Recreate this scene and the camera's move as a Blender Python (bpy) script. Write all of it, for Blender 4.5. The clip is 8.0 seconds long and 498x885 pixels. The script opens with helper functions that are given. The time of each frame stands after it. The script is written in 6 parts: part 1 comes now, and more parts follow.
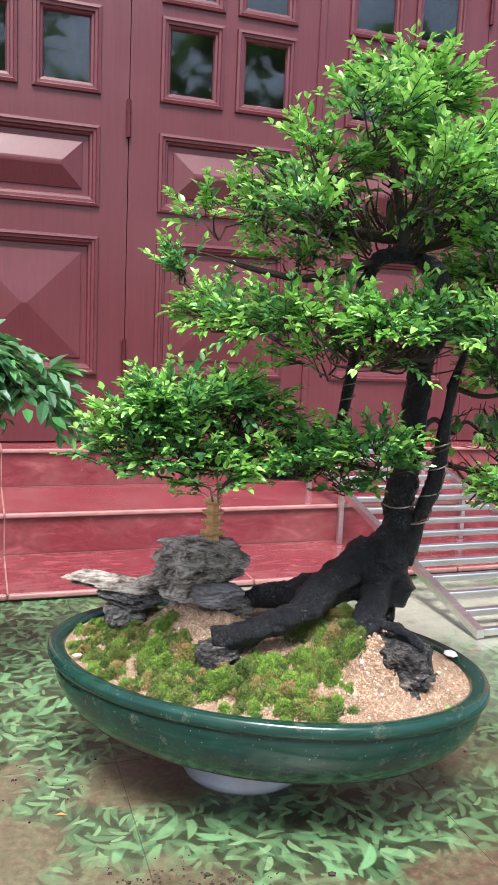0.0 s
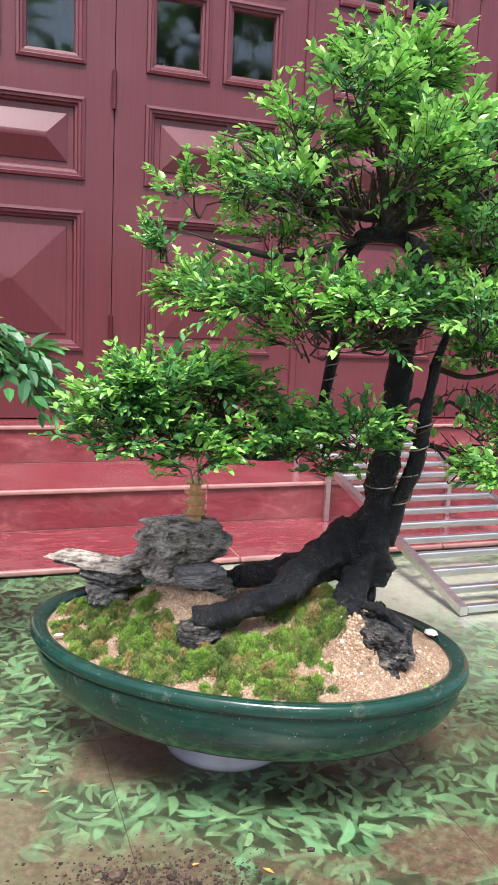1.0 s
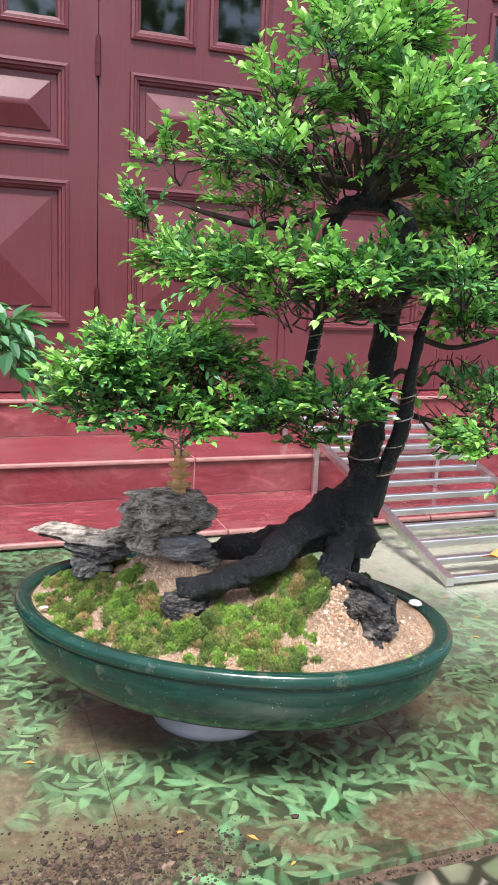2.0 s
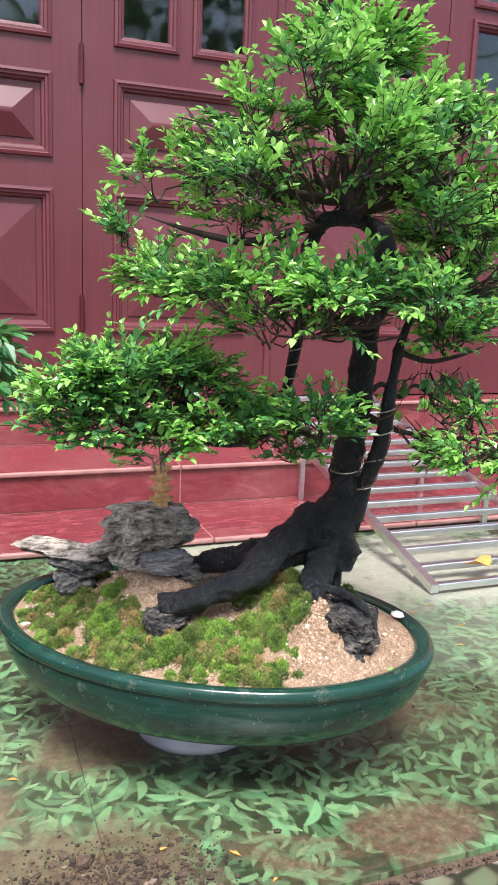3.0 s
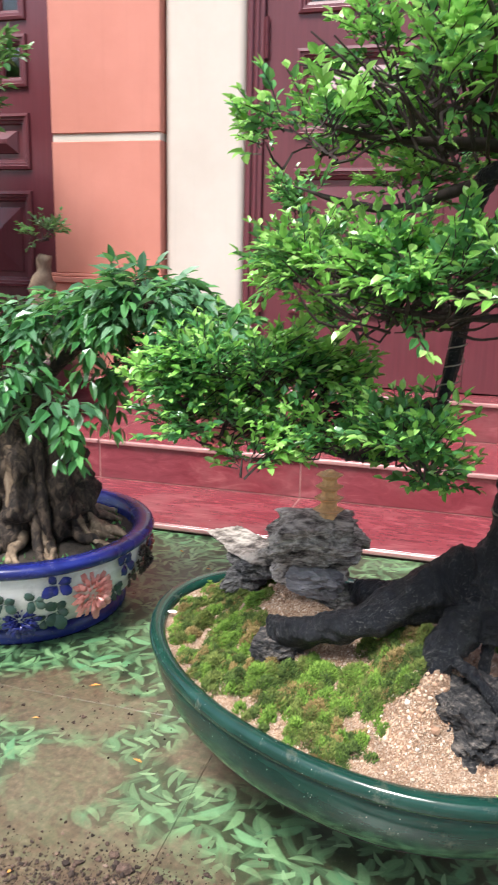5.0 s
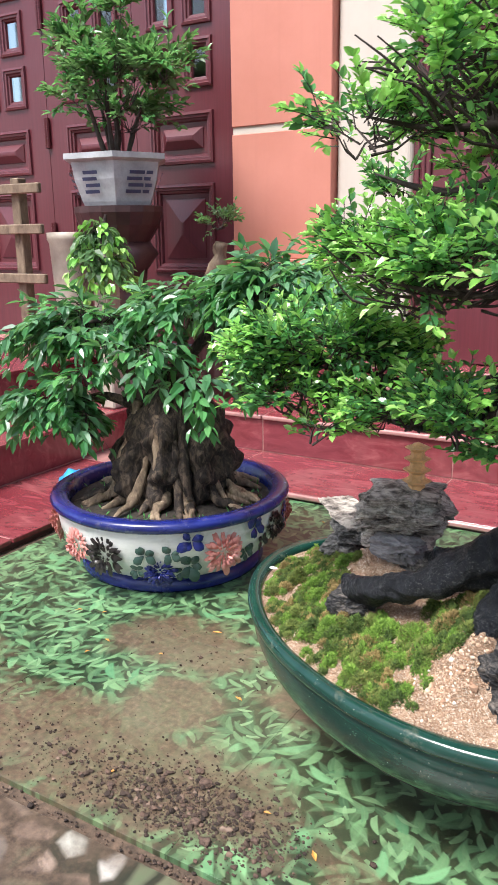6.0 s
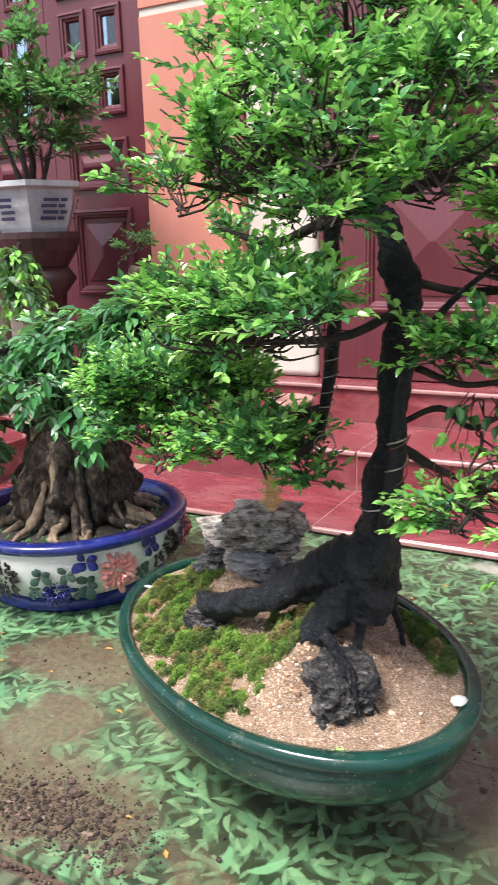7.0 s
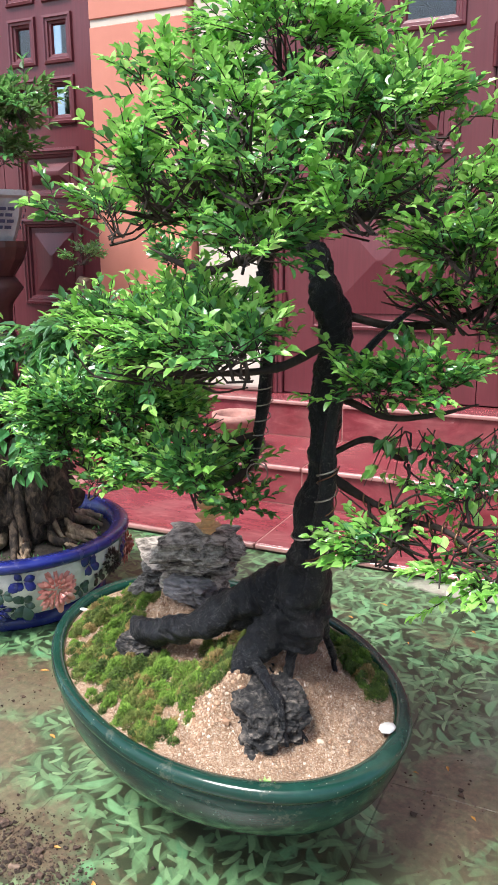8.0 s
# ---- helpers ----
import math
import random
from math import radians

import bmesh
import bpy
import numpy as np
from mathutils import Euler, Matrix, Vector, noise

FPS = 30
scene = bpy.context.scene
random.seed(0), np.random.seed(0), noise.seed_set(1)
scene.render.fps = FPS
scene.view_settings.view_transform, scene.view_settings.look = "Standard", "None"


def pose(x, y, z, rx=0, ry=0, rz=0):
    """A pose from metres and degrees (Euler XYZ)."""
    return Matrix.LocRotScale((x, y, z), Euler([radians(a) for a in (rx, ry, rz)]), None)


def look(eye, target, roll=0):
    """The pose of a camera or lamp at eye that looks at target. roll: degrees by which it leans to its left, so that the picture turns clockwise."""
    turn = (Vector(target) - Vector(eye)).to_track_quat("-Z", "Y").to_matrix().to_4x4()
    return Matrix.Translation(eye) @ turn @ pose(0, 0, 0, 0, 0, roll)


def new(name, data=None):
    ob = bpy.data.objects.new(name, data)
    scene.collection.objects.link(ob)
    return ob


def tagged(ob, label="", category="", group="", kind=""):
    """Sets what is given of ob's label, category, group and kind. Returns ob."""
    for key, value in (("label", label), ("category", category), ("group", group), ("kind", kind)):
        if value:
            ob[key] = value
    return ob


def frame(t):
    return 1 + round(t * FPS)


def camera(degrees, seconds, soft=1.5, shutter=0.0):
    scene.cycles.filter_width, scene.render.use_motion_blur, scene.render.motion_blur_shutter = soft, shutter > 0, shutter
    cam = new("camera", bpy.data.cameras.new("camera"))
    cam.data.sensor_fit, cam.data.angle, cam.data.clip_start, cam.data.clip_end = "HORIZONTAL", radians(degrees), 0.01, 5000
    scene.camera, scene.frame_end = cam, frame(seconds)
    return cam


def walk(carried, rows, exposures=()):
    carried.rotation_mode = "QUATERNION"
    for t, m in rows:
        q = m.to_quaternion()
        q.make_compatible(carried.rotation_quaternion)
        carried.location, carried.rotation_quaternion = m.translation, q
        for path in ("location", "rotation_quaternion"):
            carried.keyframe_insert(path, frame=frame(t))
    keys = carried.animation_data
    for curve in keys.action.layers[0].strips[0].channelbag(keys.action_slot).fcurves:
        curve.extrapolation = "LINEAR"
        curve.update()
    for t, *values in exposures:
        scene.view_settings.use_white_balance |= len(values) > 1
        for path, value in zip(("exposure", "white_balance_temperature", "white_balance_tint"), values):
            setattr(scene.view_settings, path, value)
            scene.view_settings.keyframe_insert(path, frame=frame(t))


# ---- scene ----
cam = camera(34.9, 8.0, soft=1.1, shutter=0.25)
PATH = [
    (0, (-0.106, 0.28, 0.934), (0.531, 2.156, 0.659), 2.5),
    (0.5, (-0.088, 0.272, 0.957), (0.558, 2.138, 0.643), 2.4),
    (1, (-0.086, 0.281, 0.945), (0.571, 2.14, 0.608), 2.7),
    (2.5, (-0.061, 0.283, 0.94), (0.626, 2.114, 0.524), 2.4),
    (3, (-0.051, 0.279, 0.968), (0.647, 2.11, 0.57), 2.3),
    (3.5, (0.033, 0.309, 0.953), (0.587, 2.189, 0.555), 2.1),
    (4, (0.254, 0.265, 1.024), (0.387, 2.206, 0.563), 1.0),
    (4.5, (0.436, 0.393, 1.036), (0.219, 2.315, 0.528), 1.6),
    (5, (0.606, 0.464, 0.972), (0.071, 2.334, 0.508), 1.2),
    (5.2, (0.641, 0.432, 0.935), (-0.025, 2.265, 0.492), 1.5),
    (6.3, (0.946, 0.428, 1.01), (-0.105, 2.05, 0.495), -1.7),
    (6.5, (0.996, 0.436, 1.028), (-0.05, 2.065, 0.527), -2.0),
    (7, (1.088, 0.441, 1.039), (0.164, 2.146, 0.553), -1.7),
    (7.5, (1.112, 0.471, 1.05), (0.27, 2.218, 0.563), -0.4),
    (8, (1.118, 0.465, 1.073), (0.294, 2.226, 0.602), -0.3),
]
walk(cam, [(t, look(eye, target, roll)) for t, eye, target, roll in PATH])

# ---- light: a bright overcast day ----
scene.view_settings.exposure = 1.28
world = bpy.data.worlds.new("overcast_sky")
scene.world = world
world.use_nodes = True
wn, wl = world.node_tree.nodes, world.node_tree.links
sky = wn.new("ShaderNodeTexSky")
sky.sky_type = "NISHITA"
sky.sun_disc = False
sky.sun_elevation, sky.sun_rotation = radians(62), radians(200)
sky.air_density, sky.dust_density = 1.0, 3.0
background = wn["Background"]
background.inputs["Strength"].default_value = 0.122
wl.new(sky.outputs["Color"], background.inputs["Color"])
sun_data = bpy.data.lights.new("sun", "SUN")
sun_data.energy, sun_data.angle, sun_data.color = 2.9, radians(20), (0.98, 0.99, 1.0)
sun = new("sun", sun_data)
sun.matrix_world = look((-1.2, -2.6, 9), (0.4, 1.8, 0.4))


# ---- node helpers ----
class Nodes:
    """A material with a Principled shader and short ways to add nodes."""

    def __init__(self, name, rough=0.5, metal=0.0, spec=0.5):
        self.mat = bpy.data.materials.new(name)
        self.mat.use_nodes = True
        self.tree = self.mat.node_tree
        self.bsdf = self.tree.nodes["Principled BSDF"]
        self.bsdf.inputs["Roughness"].default_value = rough
        self.bsdf.inputs["Metallic"].default_value = metal
        self.bsdf.inputs["Specular IOR Level"].default_value = spec
        self.co = self.tree.nodes.new("ShaderNodeTexCoord").outputs["Object"]

    def add(self, kind, **inputs):
        n = self.tree.nodes.new(kind)
        for key, value in inputs.items():
            self.put(n.inputs[key.replace("_", " ")], value)
        return n

    def put(self, socket, value):
        if isinstance(value, bpy.types.NodeSocket):
            self.tree.links.new(value, socket)
        else:
            socket.default_value = value

    def world_co(self):
        return self.add("ShaderNodeNewGeometry").outputs["Position"]

    def noise(self, scale, detail=4.0, rough=0.55, co=None, distort=0.0):
        return self.add("ShaderNodeTexNoise", Vector=co or self.co, Scale=scale, Detail=detail, Roughness=rough, Distortion=distort).outputs["Fac"]

    def voronoi(self, scale, co=None, feature="F1", out="Distance"):
        n = self.add("ShaderNodeTexVoronoi", Vector=co or self.co, Scale=scale)
        n.feature = feature
        return n.outputs[out]

    def stretch(self, sx, sy, sz, co=None, rot=(0, 0, 0), loc=(0, 0, 0)):
        return self.add("ShaderNodeMapping", Vector=co or self.co, Scale=(sx, sy, sz), Rotation=rot, Location=loc).outputs["Vector"]

    def ramp(self, fac, *stops):
        n = self.add("ShaderNodeValToRGB", Fac=fac)
        els = n.color_ramp.elements
        while len(els) < len(stops):
            els.new(0.5)
        for e, (p, c) in zip(els, stops):
            e.position, e.color = p, (*c, 1) if len(c) == 3 else c
        return n.outputs["Color"]

    def gate(self, fac, lo, hi):
        return self.add("ShaderNodeMapRange", Value=fac, **{"From_Min": lo, "From_Max": hi}).outputs["Result"]

    def math(self, op, a, b=0.0):
        n = self.tree.nodes.new("ShaderNodeMath")
        n.operation = op
        self.put(n.inputs[0], a)
        self.put(n.inputs[1], b)
        return n.outputs[0]

    def mix(self, fac, a, b, mode="MIX"):
        n = self.tree.nodes.new("ShaderNodeMix")
        n.data_type, n.blend_type = "RGBA", mode
        self.put(n.inputs[0], fac)
        for socket, v in ((n.inputs[6], a), (n.inputs[7], b)):
            self.put(socket, (*v, 1) if isinstance(v, tuple) and len(v) == 3 else v)
        return n.outputs[2]

    def color(self, c):
        self.put(self.bsdf.inputs["Base Color"], (*c, 1) if isinstance(c, tuple) else c)
        return self

    def rough(self, v):
        self.put(self.bsdf.inputs["Roughness"], v)
        return self

    def bump(self, height, strength=0.3, dist=0.01):
        b = self.add("ShaderNodeBump", Height=height, Strength=strength, Distance=dist)
        self.put(self.bsdf.inputs["Normal"], b.outputs["Normal"])
        return self

    def coat(self, weight, rough=0.08):
        self.bsdf.inputs["Coat Weight"].default_value = weight
        self.bsdf.inputs["Coat Roughness"].default_value = rough
        return self

    def per_object(self):
        return self.add("ShaderNodeObjectInfo").outputs["Random"]

    def per_island(self):
        return self.add("ShaderNodeNewGeometry").outputs["Random Per Island"]


# ---- materials ----
def m_red_tile():
    n = Nodes("glazed_red_tile", 0.18, 0.0, 0.7)
    co = n.world_co()
    streak = n.noise(9, 6, 0.6, n.stretch(0.6, 2.2, 1.5, co), 1.6)
    fine = n.noise(90, 3, 0.6, co)
    c = n.ramp(streak, (0.3, (0.125, 0.02, 0.026)), (0.55, (0.185, 0.035, 0.043)), (0.74, (0.28, 0.08, 0.086)))
    dust = n.gate(n.noise(3.1, 5, 0.65, co), 0.48, 0.75)
    c = n.mix(n.math("MULTIPLY", dust, 0.22), c, (0.42, 0.26, 0.23))
    c = n.mix(n.math("MULTIPLY", n.per_object(), 0.12), c, (0.2, 0.02, 0.025))
    n.color(c).rough(n.add("ShaderNodeMapRange", Value=n.noise(14, 4, 0.6, co), To_Min=0.1, To_Max=0.34).outputs["Result"])
    n.bump(fine, 0.03, 0.002)
    return n.mat


def m_door():
    n = Nodes("dark_red_door_paint", 0.3)
    co = n.world_co()
    grain = n.noise(30, 5, 0.6, n.stretch(3, 3, 0.12, co))
    c = n.ramp(grain, (0.3, (0.086, 0.0145, 0.02)), (0.7, (0.113, 0.0205, 0.028)))
    c = n.mix(n.math("MULTIPLY", n.gate(n.noise(2.2, 5, 0.6, co), 0.45, 0.8), 0.25), c, (0.16, 0.055, 0.06))
    n.color(c).rough(n.add("ShaderNodeMapRange", Value=n.noise(5, 4, 0.6, co), To_Min=0.32, To_Max=0.5).outputs["Result"])
    n.coat(0.22, 0.16).bump(grain, 0.06, 0.002)
    return n.mat


def m_paint(name, a, b, rough=0.75):
    n = Nodes(name, rough)
    co = n.world_co()
    c = n.ramp(n.noise(1.7, 6, 0.65, co), (0.35, a), (0.68, b))
    streaks = n.gate(n.noise(4, 4, 0.6, n.stretch(5, 5, 0.25, co)), 0.55, 0.8)
    c = n.mix(n.math("MULTIPLY", streaks, 0.12), c, (a[0] * 0.6, a[1] * 0.6, a[2] * 0.6))
    n.color(c).bump(n.noise(160, 4, 0.7, co), 0.12, 0.002)
    return n.mat


def m_glass():
    n = Nodes("window_glass", 0.03, 0.0, 0.8)
    n.bsdf.inputs["Transmission Weight"].default_value = 1.0
    n.bsdf.inputs["IOR"].default_value = 1.6
    n.color((0.75, 0.82, 0.82))
    n.bump(n.noise(7, 2), 0.03, 0.01)
    return n.mat


def blade_layer(n, co, scale, offset, half_width, half_length, skip):
    """One printed leaf blade in each cell, each turned its own way: its mask and its shade."""
    v = n.add("ShaderNodeTexVoronoi", Vector=n.stretch(1, 1, 0, co, loc=offset), Scale=scale)
    v.voronoi_dimensions = "2D"
    shifted = n.stretch(1, 1, 0, co, loc=offset)
    d = n.tree.nodes.new("ShaderNodeVectorMath")
    d.operation = "SUBTRACT"
    n.put(d.inputs[0], shifted)
    n.put(d.inputs[1], v.outputs["Position"])
    hue = n.add("ShaderNodeSeparateColor", Color=v.outputs["Color"])
    turn = n.add("ShaderNodeVectorRotate", Vector=d.outputs[0], Angle=n.math("MULTIPLY", hue.outputs[0], 6.283))
    turn.rotation_type = "Z_AXIS"
    xyz = n.add("ShaderNodeSeparateXYZ", Vector=turn.outputs[0])
    u = n.math("DIVIDE", xyz.outputs[0], half_length)
    bend = n.math("MULTIPLY", n.math("MULTIPLY", u, u), half_width * 1.2)
    w = n.math("DIVIDE", n.math("ABSOLUTE", n.math("ADD", xyz.outputs[1], bend)), half_width)
    taper = n.math("SUBTRACT", 1.0, n.math("MULTIPLY", u, u))
    inside = n.math("MULTIPLY", n.gate(n.math("SUBTRACT", taper, w), -0.05, 0.3), n.math("GREATER_THAN", hue.outputs[2], skip))
    rib = n.gate(w, 0.0, 0.3)
    return inside, hue.outputs[1], rib


def m_grass_tile():
    n = Nodes("tile_printed_with_grass", 0.35, 0.0, 0.65)
    co = n.world_co()
    ragged = n.noise(7, 6, 0.65, co, 0.5)

    def ragged_patch(cx, cy, rx, ry):
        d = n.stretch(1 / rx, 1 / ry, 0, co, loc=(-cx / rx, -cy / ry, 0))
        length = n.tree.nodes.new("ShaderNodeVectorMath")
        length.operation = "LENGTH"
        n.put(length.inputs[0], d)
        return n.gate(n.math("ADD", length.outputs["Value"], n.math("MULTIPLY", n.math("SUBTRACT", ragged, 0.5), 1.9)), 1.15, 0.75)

    mud = n.gate(n.noise(1.9, 6, 0.62, n.stretch(1, 1.3, 1, co, loc=(3.1, 1.7, 0)), 0.7), 0.6, 0.7)
    for spot in ((-0.2, 1.86, 0.2, 0.14), (-0.08, 1.62, 0.11, 0.14), (0.9, 1.86, 0.15, 0.2), (-0.12, 1.42, 0.42, 0.16), (0.3, 1.8, 0.22, 0.12), (0.72, 1.36, 0.16, 0.07), (-0.75, 1.45, 0.3, 0.2)):
        mud = n.math("MAXIMUM", mud, ragged_patch(*spot))
    cement = n.math("MAXIMUM", ragged_patch(1.6, 2.55, 0.5, 0.36), ragged_patch(0.85, 2.9, 0.33, 0.055))
    c = n.ramp(n.noise(26, 5, 0.65, co), (0.3, (0.004, 0.01, 0.005)), (0.55, (0.014, 0.032, 0.012)), (0.75, (0.06, 0.064, 0.03)))
    layers = ((17, (0, 0, 0), 0.0110, 0.042, (0.022, 0.06, 0.026), (0.055, 0.125, 0.05), 0.0),
              (19, (3.3, 1.2, 0), 0.0098, 0.038, (0.035, 0.1, 0.044), (0.08, 0.18, 0.08), 0.1),
              (21, (11.3, 3.2, 0), 0.0073, 0.034, (0.06, 0.14, 0.06), (0.13, 0.24, 0.11), 0.25),
              (17, (7.1, 4.9, 0), 0.0110, 0.042, (0.075, 0.2, 0.085), (0.175, 0.35, 0.15), 0.35),
              (23, (1.9, 8.3, 0), 0.0073, 0.032, (0.085, 0.21, 0.09), (0.2, 0.36, 0.165), 0.4),
              (15, (5.4, 2.6, 0), 0.0116, 0.047, (0.086, 0.262, 0.117), (0.198, 0.428, 0.193), 0.6),
              (29, (9.4, 6.1, 0), 0.0049, 0.025, (0.11, 0.23, 0.1), (0.23, 0.39, 0.19), 0.6))
    for scale, offset, hw, hl, dark, light, skip in layers:
        inside, shade, rib = blade_layer(n, co, scale, offset, hw, hl, skip)
        if skip > 0.3:
            inside = n.math("MULTIPLY", inside, n.gate(n.noise(5.5, 4, 0.6, n.stretch(1, 1, 0, co, loc=offset)), 0.4, 0.5))
        leaf = n.mix(shade, dark, light)
        leaf = n.mix(n.math("MULTIPLY", n.math("SUBTRACT", 1.0, rib), 0.2), leaf, (0.2, 0.31, 0.17))
        leaf = n.mix(n.math("MULTIPLY", n.noise(75, 4, 0.7, co), 0.3), leaf, (0.03, 0.055, 0.025))
        c = n.mix(n.math("MULTIPLY", inside, 0.88), c, leaf)
    brown = n.ramp(n.noise(60, 6, 0.7, co), (0.3, (0.036, 0.02, 0.013)), (0.55, (0.115, 0.072, 0.046)), (0.8, (0.24, 0.165, 0.115)))
    c = n.mix(n.math("MULTIPLY", mud, 0.86), c, brown)
    film = n.gate(n.noise(1.6, 7, 0.68, n.stretch(1, 1, 1, co, loc=(1.2, 6.0, 0)), 0.4), 0.4, 0.66)
    c = n.mix(n.math("MULTIPLY", film, 0.16), c, (0.21, 0.19, 0.12))
    c = n.mix(n.math("MULTIPLY", n.gate(n.noise(150, 4, 0.75, co), 0.58, 0.72), 0.3), c, (0.12, 0.1, 0.07))
    # tiles mixed paler in two ovals, near the ramp and left of the pot
    c = n.mix(n.math("MULTIPLY", ragged_patch(1.32, 2.2, 0.42, 0.4), 0.3), c, (0.3, 0.34, 0.24))
    c = n.mix(n.math("MULTIPLY", ragged_patch(0.0, 1.72, 0.3, 0.26), 0.1), c, (0.3, 0.31, 0.2))
    # tiles mixed darker in an oval right of the pot
    c = n.mix(n.math("MULTIPLY", ragged_patch(1.02, 1.56, 0.3, 0.26), 0.42), c, (0.04, 0.045, 0.02))
    c = n.mix(n.math("MULTIPLY", cement, 0.75), c, n.ramp(n.noise(30, 5, 0.7, co), (0.3, (0.27, 0.25, 0.2)), (0.7, (0.4, 0.37, 0.31))))
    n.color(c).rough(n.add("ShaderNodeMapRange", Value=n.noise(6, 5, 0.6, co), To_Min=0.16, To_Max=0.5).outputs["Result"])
    n.bump(n.noise(240, 3, 0.6, co), 0.06, 0.002)
    return n.mat


def m_pebble_tile():
    n = Nodes("tile_printed_with_pebbles", 0.35)
    flat = n.world_co()
    warp = n.tree.nodes.new("ShaderNodeVectorMath")
    warp.operation = "ADD"
    n.put(warp.inputs[0], flat)
    n.put(warp.inputs[1], n.stretch(0.014, 0.014, 0, n.add("ShaderNodeTexNoise", Vector=flat, Scale=22.0).outputs["Color"]))
    co = warp.outputs[0]
    cell = n.add("ShaderNodeTexVoronoi", Vector=co, Scale=15.0)
    edge = n.voronoi(15, co, "DISTANCE_TO_EDGE")
    hue = n.add("ShaderNodeSeparateColor", Color=cell.outputs["Color"])
    stone = n.ramp(hue.outputs[0], (0.0, (0.5, 0.3, 0.22)), (0.28, (0.62, 0.5, 0.4)), (0.36, (0.06, 0.12, 0.05)), (0.48, (0.1, 0.16, 0.07)), (0.55, (0.74, 0.71, 0.64)), (0.78, (0.66, 0.62, 0.56)), (0.86, (0.24, 0.15, 0.11)), (1.0, (0.4, 0.28, 0.2)))
    stone = n.mix(n.math("MULTIPLY", n.noise(50, 5, 0.7, co), 0.5), stone, (0.16, 0.13, 0.1))
    stone = n.mix(n.gate(edge, 0.1, 0.4), n.mix(0.55, stone, (0.1, 0.08, 0.06)), stone)
    c = n.mix(n.gate(edge, 0.07, 0.18), (0.02, 0.024, 0.014), stone)
    side = n.add("ShaderNodeSeparateXYZ", Vector=flat).outputs[0]
    wet = n.math("SUBTRACT", n.noise(3.4, 7, 0.65, flat, 0.6), n.math("MULTIPLY", side, 0.4))
    c = n.mix(n.math("MULTIPLY", n.gate(wet, 0.34, 0.5), 0.85), c, n.ramp(n.noise(60, 5, 0.7, flat), (0.3, (0.03, 0.02, 0.014)), (0.7, (0.13, 0.09, 0.06))))
    n.color(c).bump(n.noise(200, 3, 0.6, co), 0.06, 0.002)
    return n.mat


def m_glaze(name, dark, mid, light, rough=0.16, dust=0.35):
    n = Nodes(name, rough)
    run = n.noise(9, 5, 0.6, n.stretch(1, 1, 3.5), 0.5)
    speck = n.gate(n.voronoi(85), 0.02, 0.10)
    c = n.ramp(run, (0.3, dark), (0.55, mid), (0.78, light))
    dirt = n.gate(n.noise(26, 6, 0.7), 0.58, 0.74)
    c = n.mix(n.math("MULTIPLY", dirt, 0.3), c, (0.3, 0.27, 0.2))
    c = n.mix(n.math("MULTIPLY", n.math("SUBTRACT", 1.0, speck), dust), c, (0.5, 0.5, 0.42))
    n.color(c).rough(n.add("ShaderNodeMapRange", Value=n.noise(16, 4), To_Min=rough * 0.7, To_Max=rough * 2.4).outputs["Result"])
    n.bump(n.noise(35, 3), 0.08, 0.004)
    return n.mat


def m_rocky(name, stops, scale, bump, rough=0.85):
    n = Nodes(name, rough)
    co = n.co
    a = n.noise(scale, 7, 0.68, co, 0.6)
    layers = n.noise(scale * 1.3, 5, 0.6, n.stretch(1, 1, 5), 0.5)
    f = n.math("ADD", n.math("MULTIPLY", a, 0.6), n.math("MULTIPLY", layers, 0.4))
    n.color(n.ramp(f, *stops))
    n.bump(n.math("ADD", f, n.math("MULTIPLY", n.noise(scale * 9, 5, 0.7), 0.4)), bump, 0.012)
    return n.mat


def m_sand():
    n = Nodes("coarse_sand", 0.95)
    v = n.add("ShaderNodeTexVoronoi", Vector=n.co, Scale=520.0)
    hue = n.add("ShaderNodeSeparateColor", Color=v.outputs["Color"])
    c = n.ramp(hue.outputs[0], (0.0, (0.24, 0.135, 0.08)), (0.4, (0.42, 0.26, 0.165)), (0.75, (0.54, 0.37, 0.25)), (1.0, (0.72, 0.62, 0.5)))
    damp = n.gate(n.noise(9, 6, 0.7, None, 0.6), 0.48, 0.66)
    c = n.mix(n.math("MULTIPLY", damp, 0.62), c, (0.22, 0.13, 0.08))
    c = n.mix(n.math("MULTIPLY", n.gate(n.noise(15, 6, 0.7, n.stretch(1, 1, 1, None, loc=(4, 2, 0))), 0.55, 0.68), 0.5), c, (0.66, 0.5, 0.38))
    c = n.mix(n.math("MULTIPLY", n.gate(n.noise(38, 5, 0.7), 0.52, 0.68), 0.4), c, (0.2, 0.12, 0.075))
    n.color(c).bump(n.math("ADD", v.outputs["Distance"], n.math("MULTIPLY", n.noise(70, 6, 0.7), 2.0)), 0.9, 0.005)
    return n.mat


def m_moss(name, a, b):
    n = Nodes(name, 0.9)
    c = n.mix(n.per_island(), a, b)
    c = n.mix(n.math("MULTIPLY", n.gate(n.noise(40, 3), 0.45, 0.7), 0.5), c, tuple(q * 0.45 for q in a))
    n.color(c)
    return n.mat


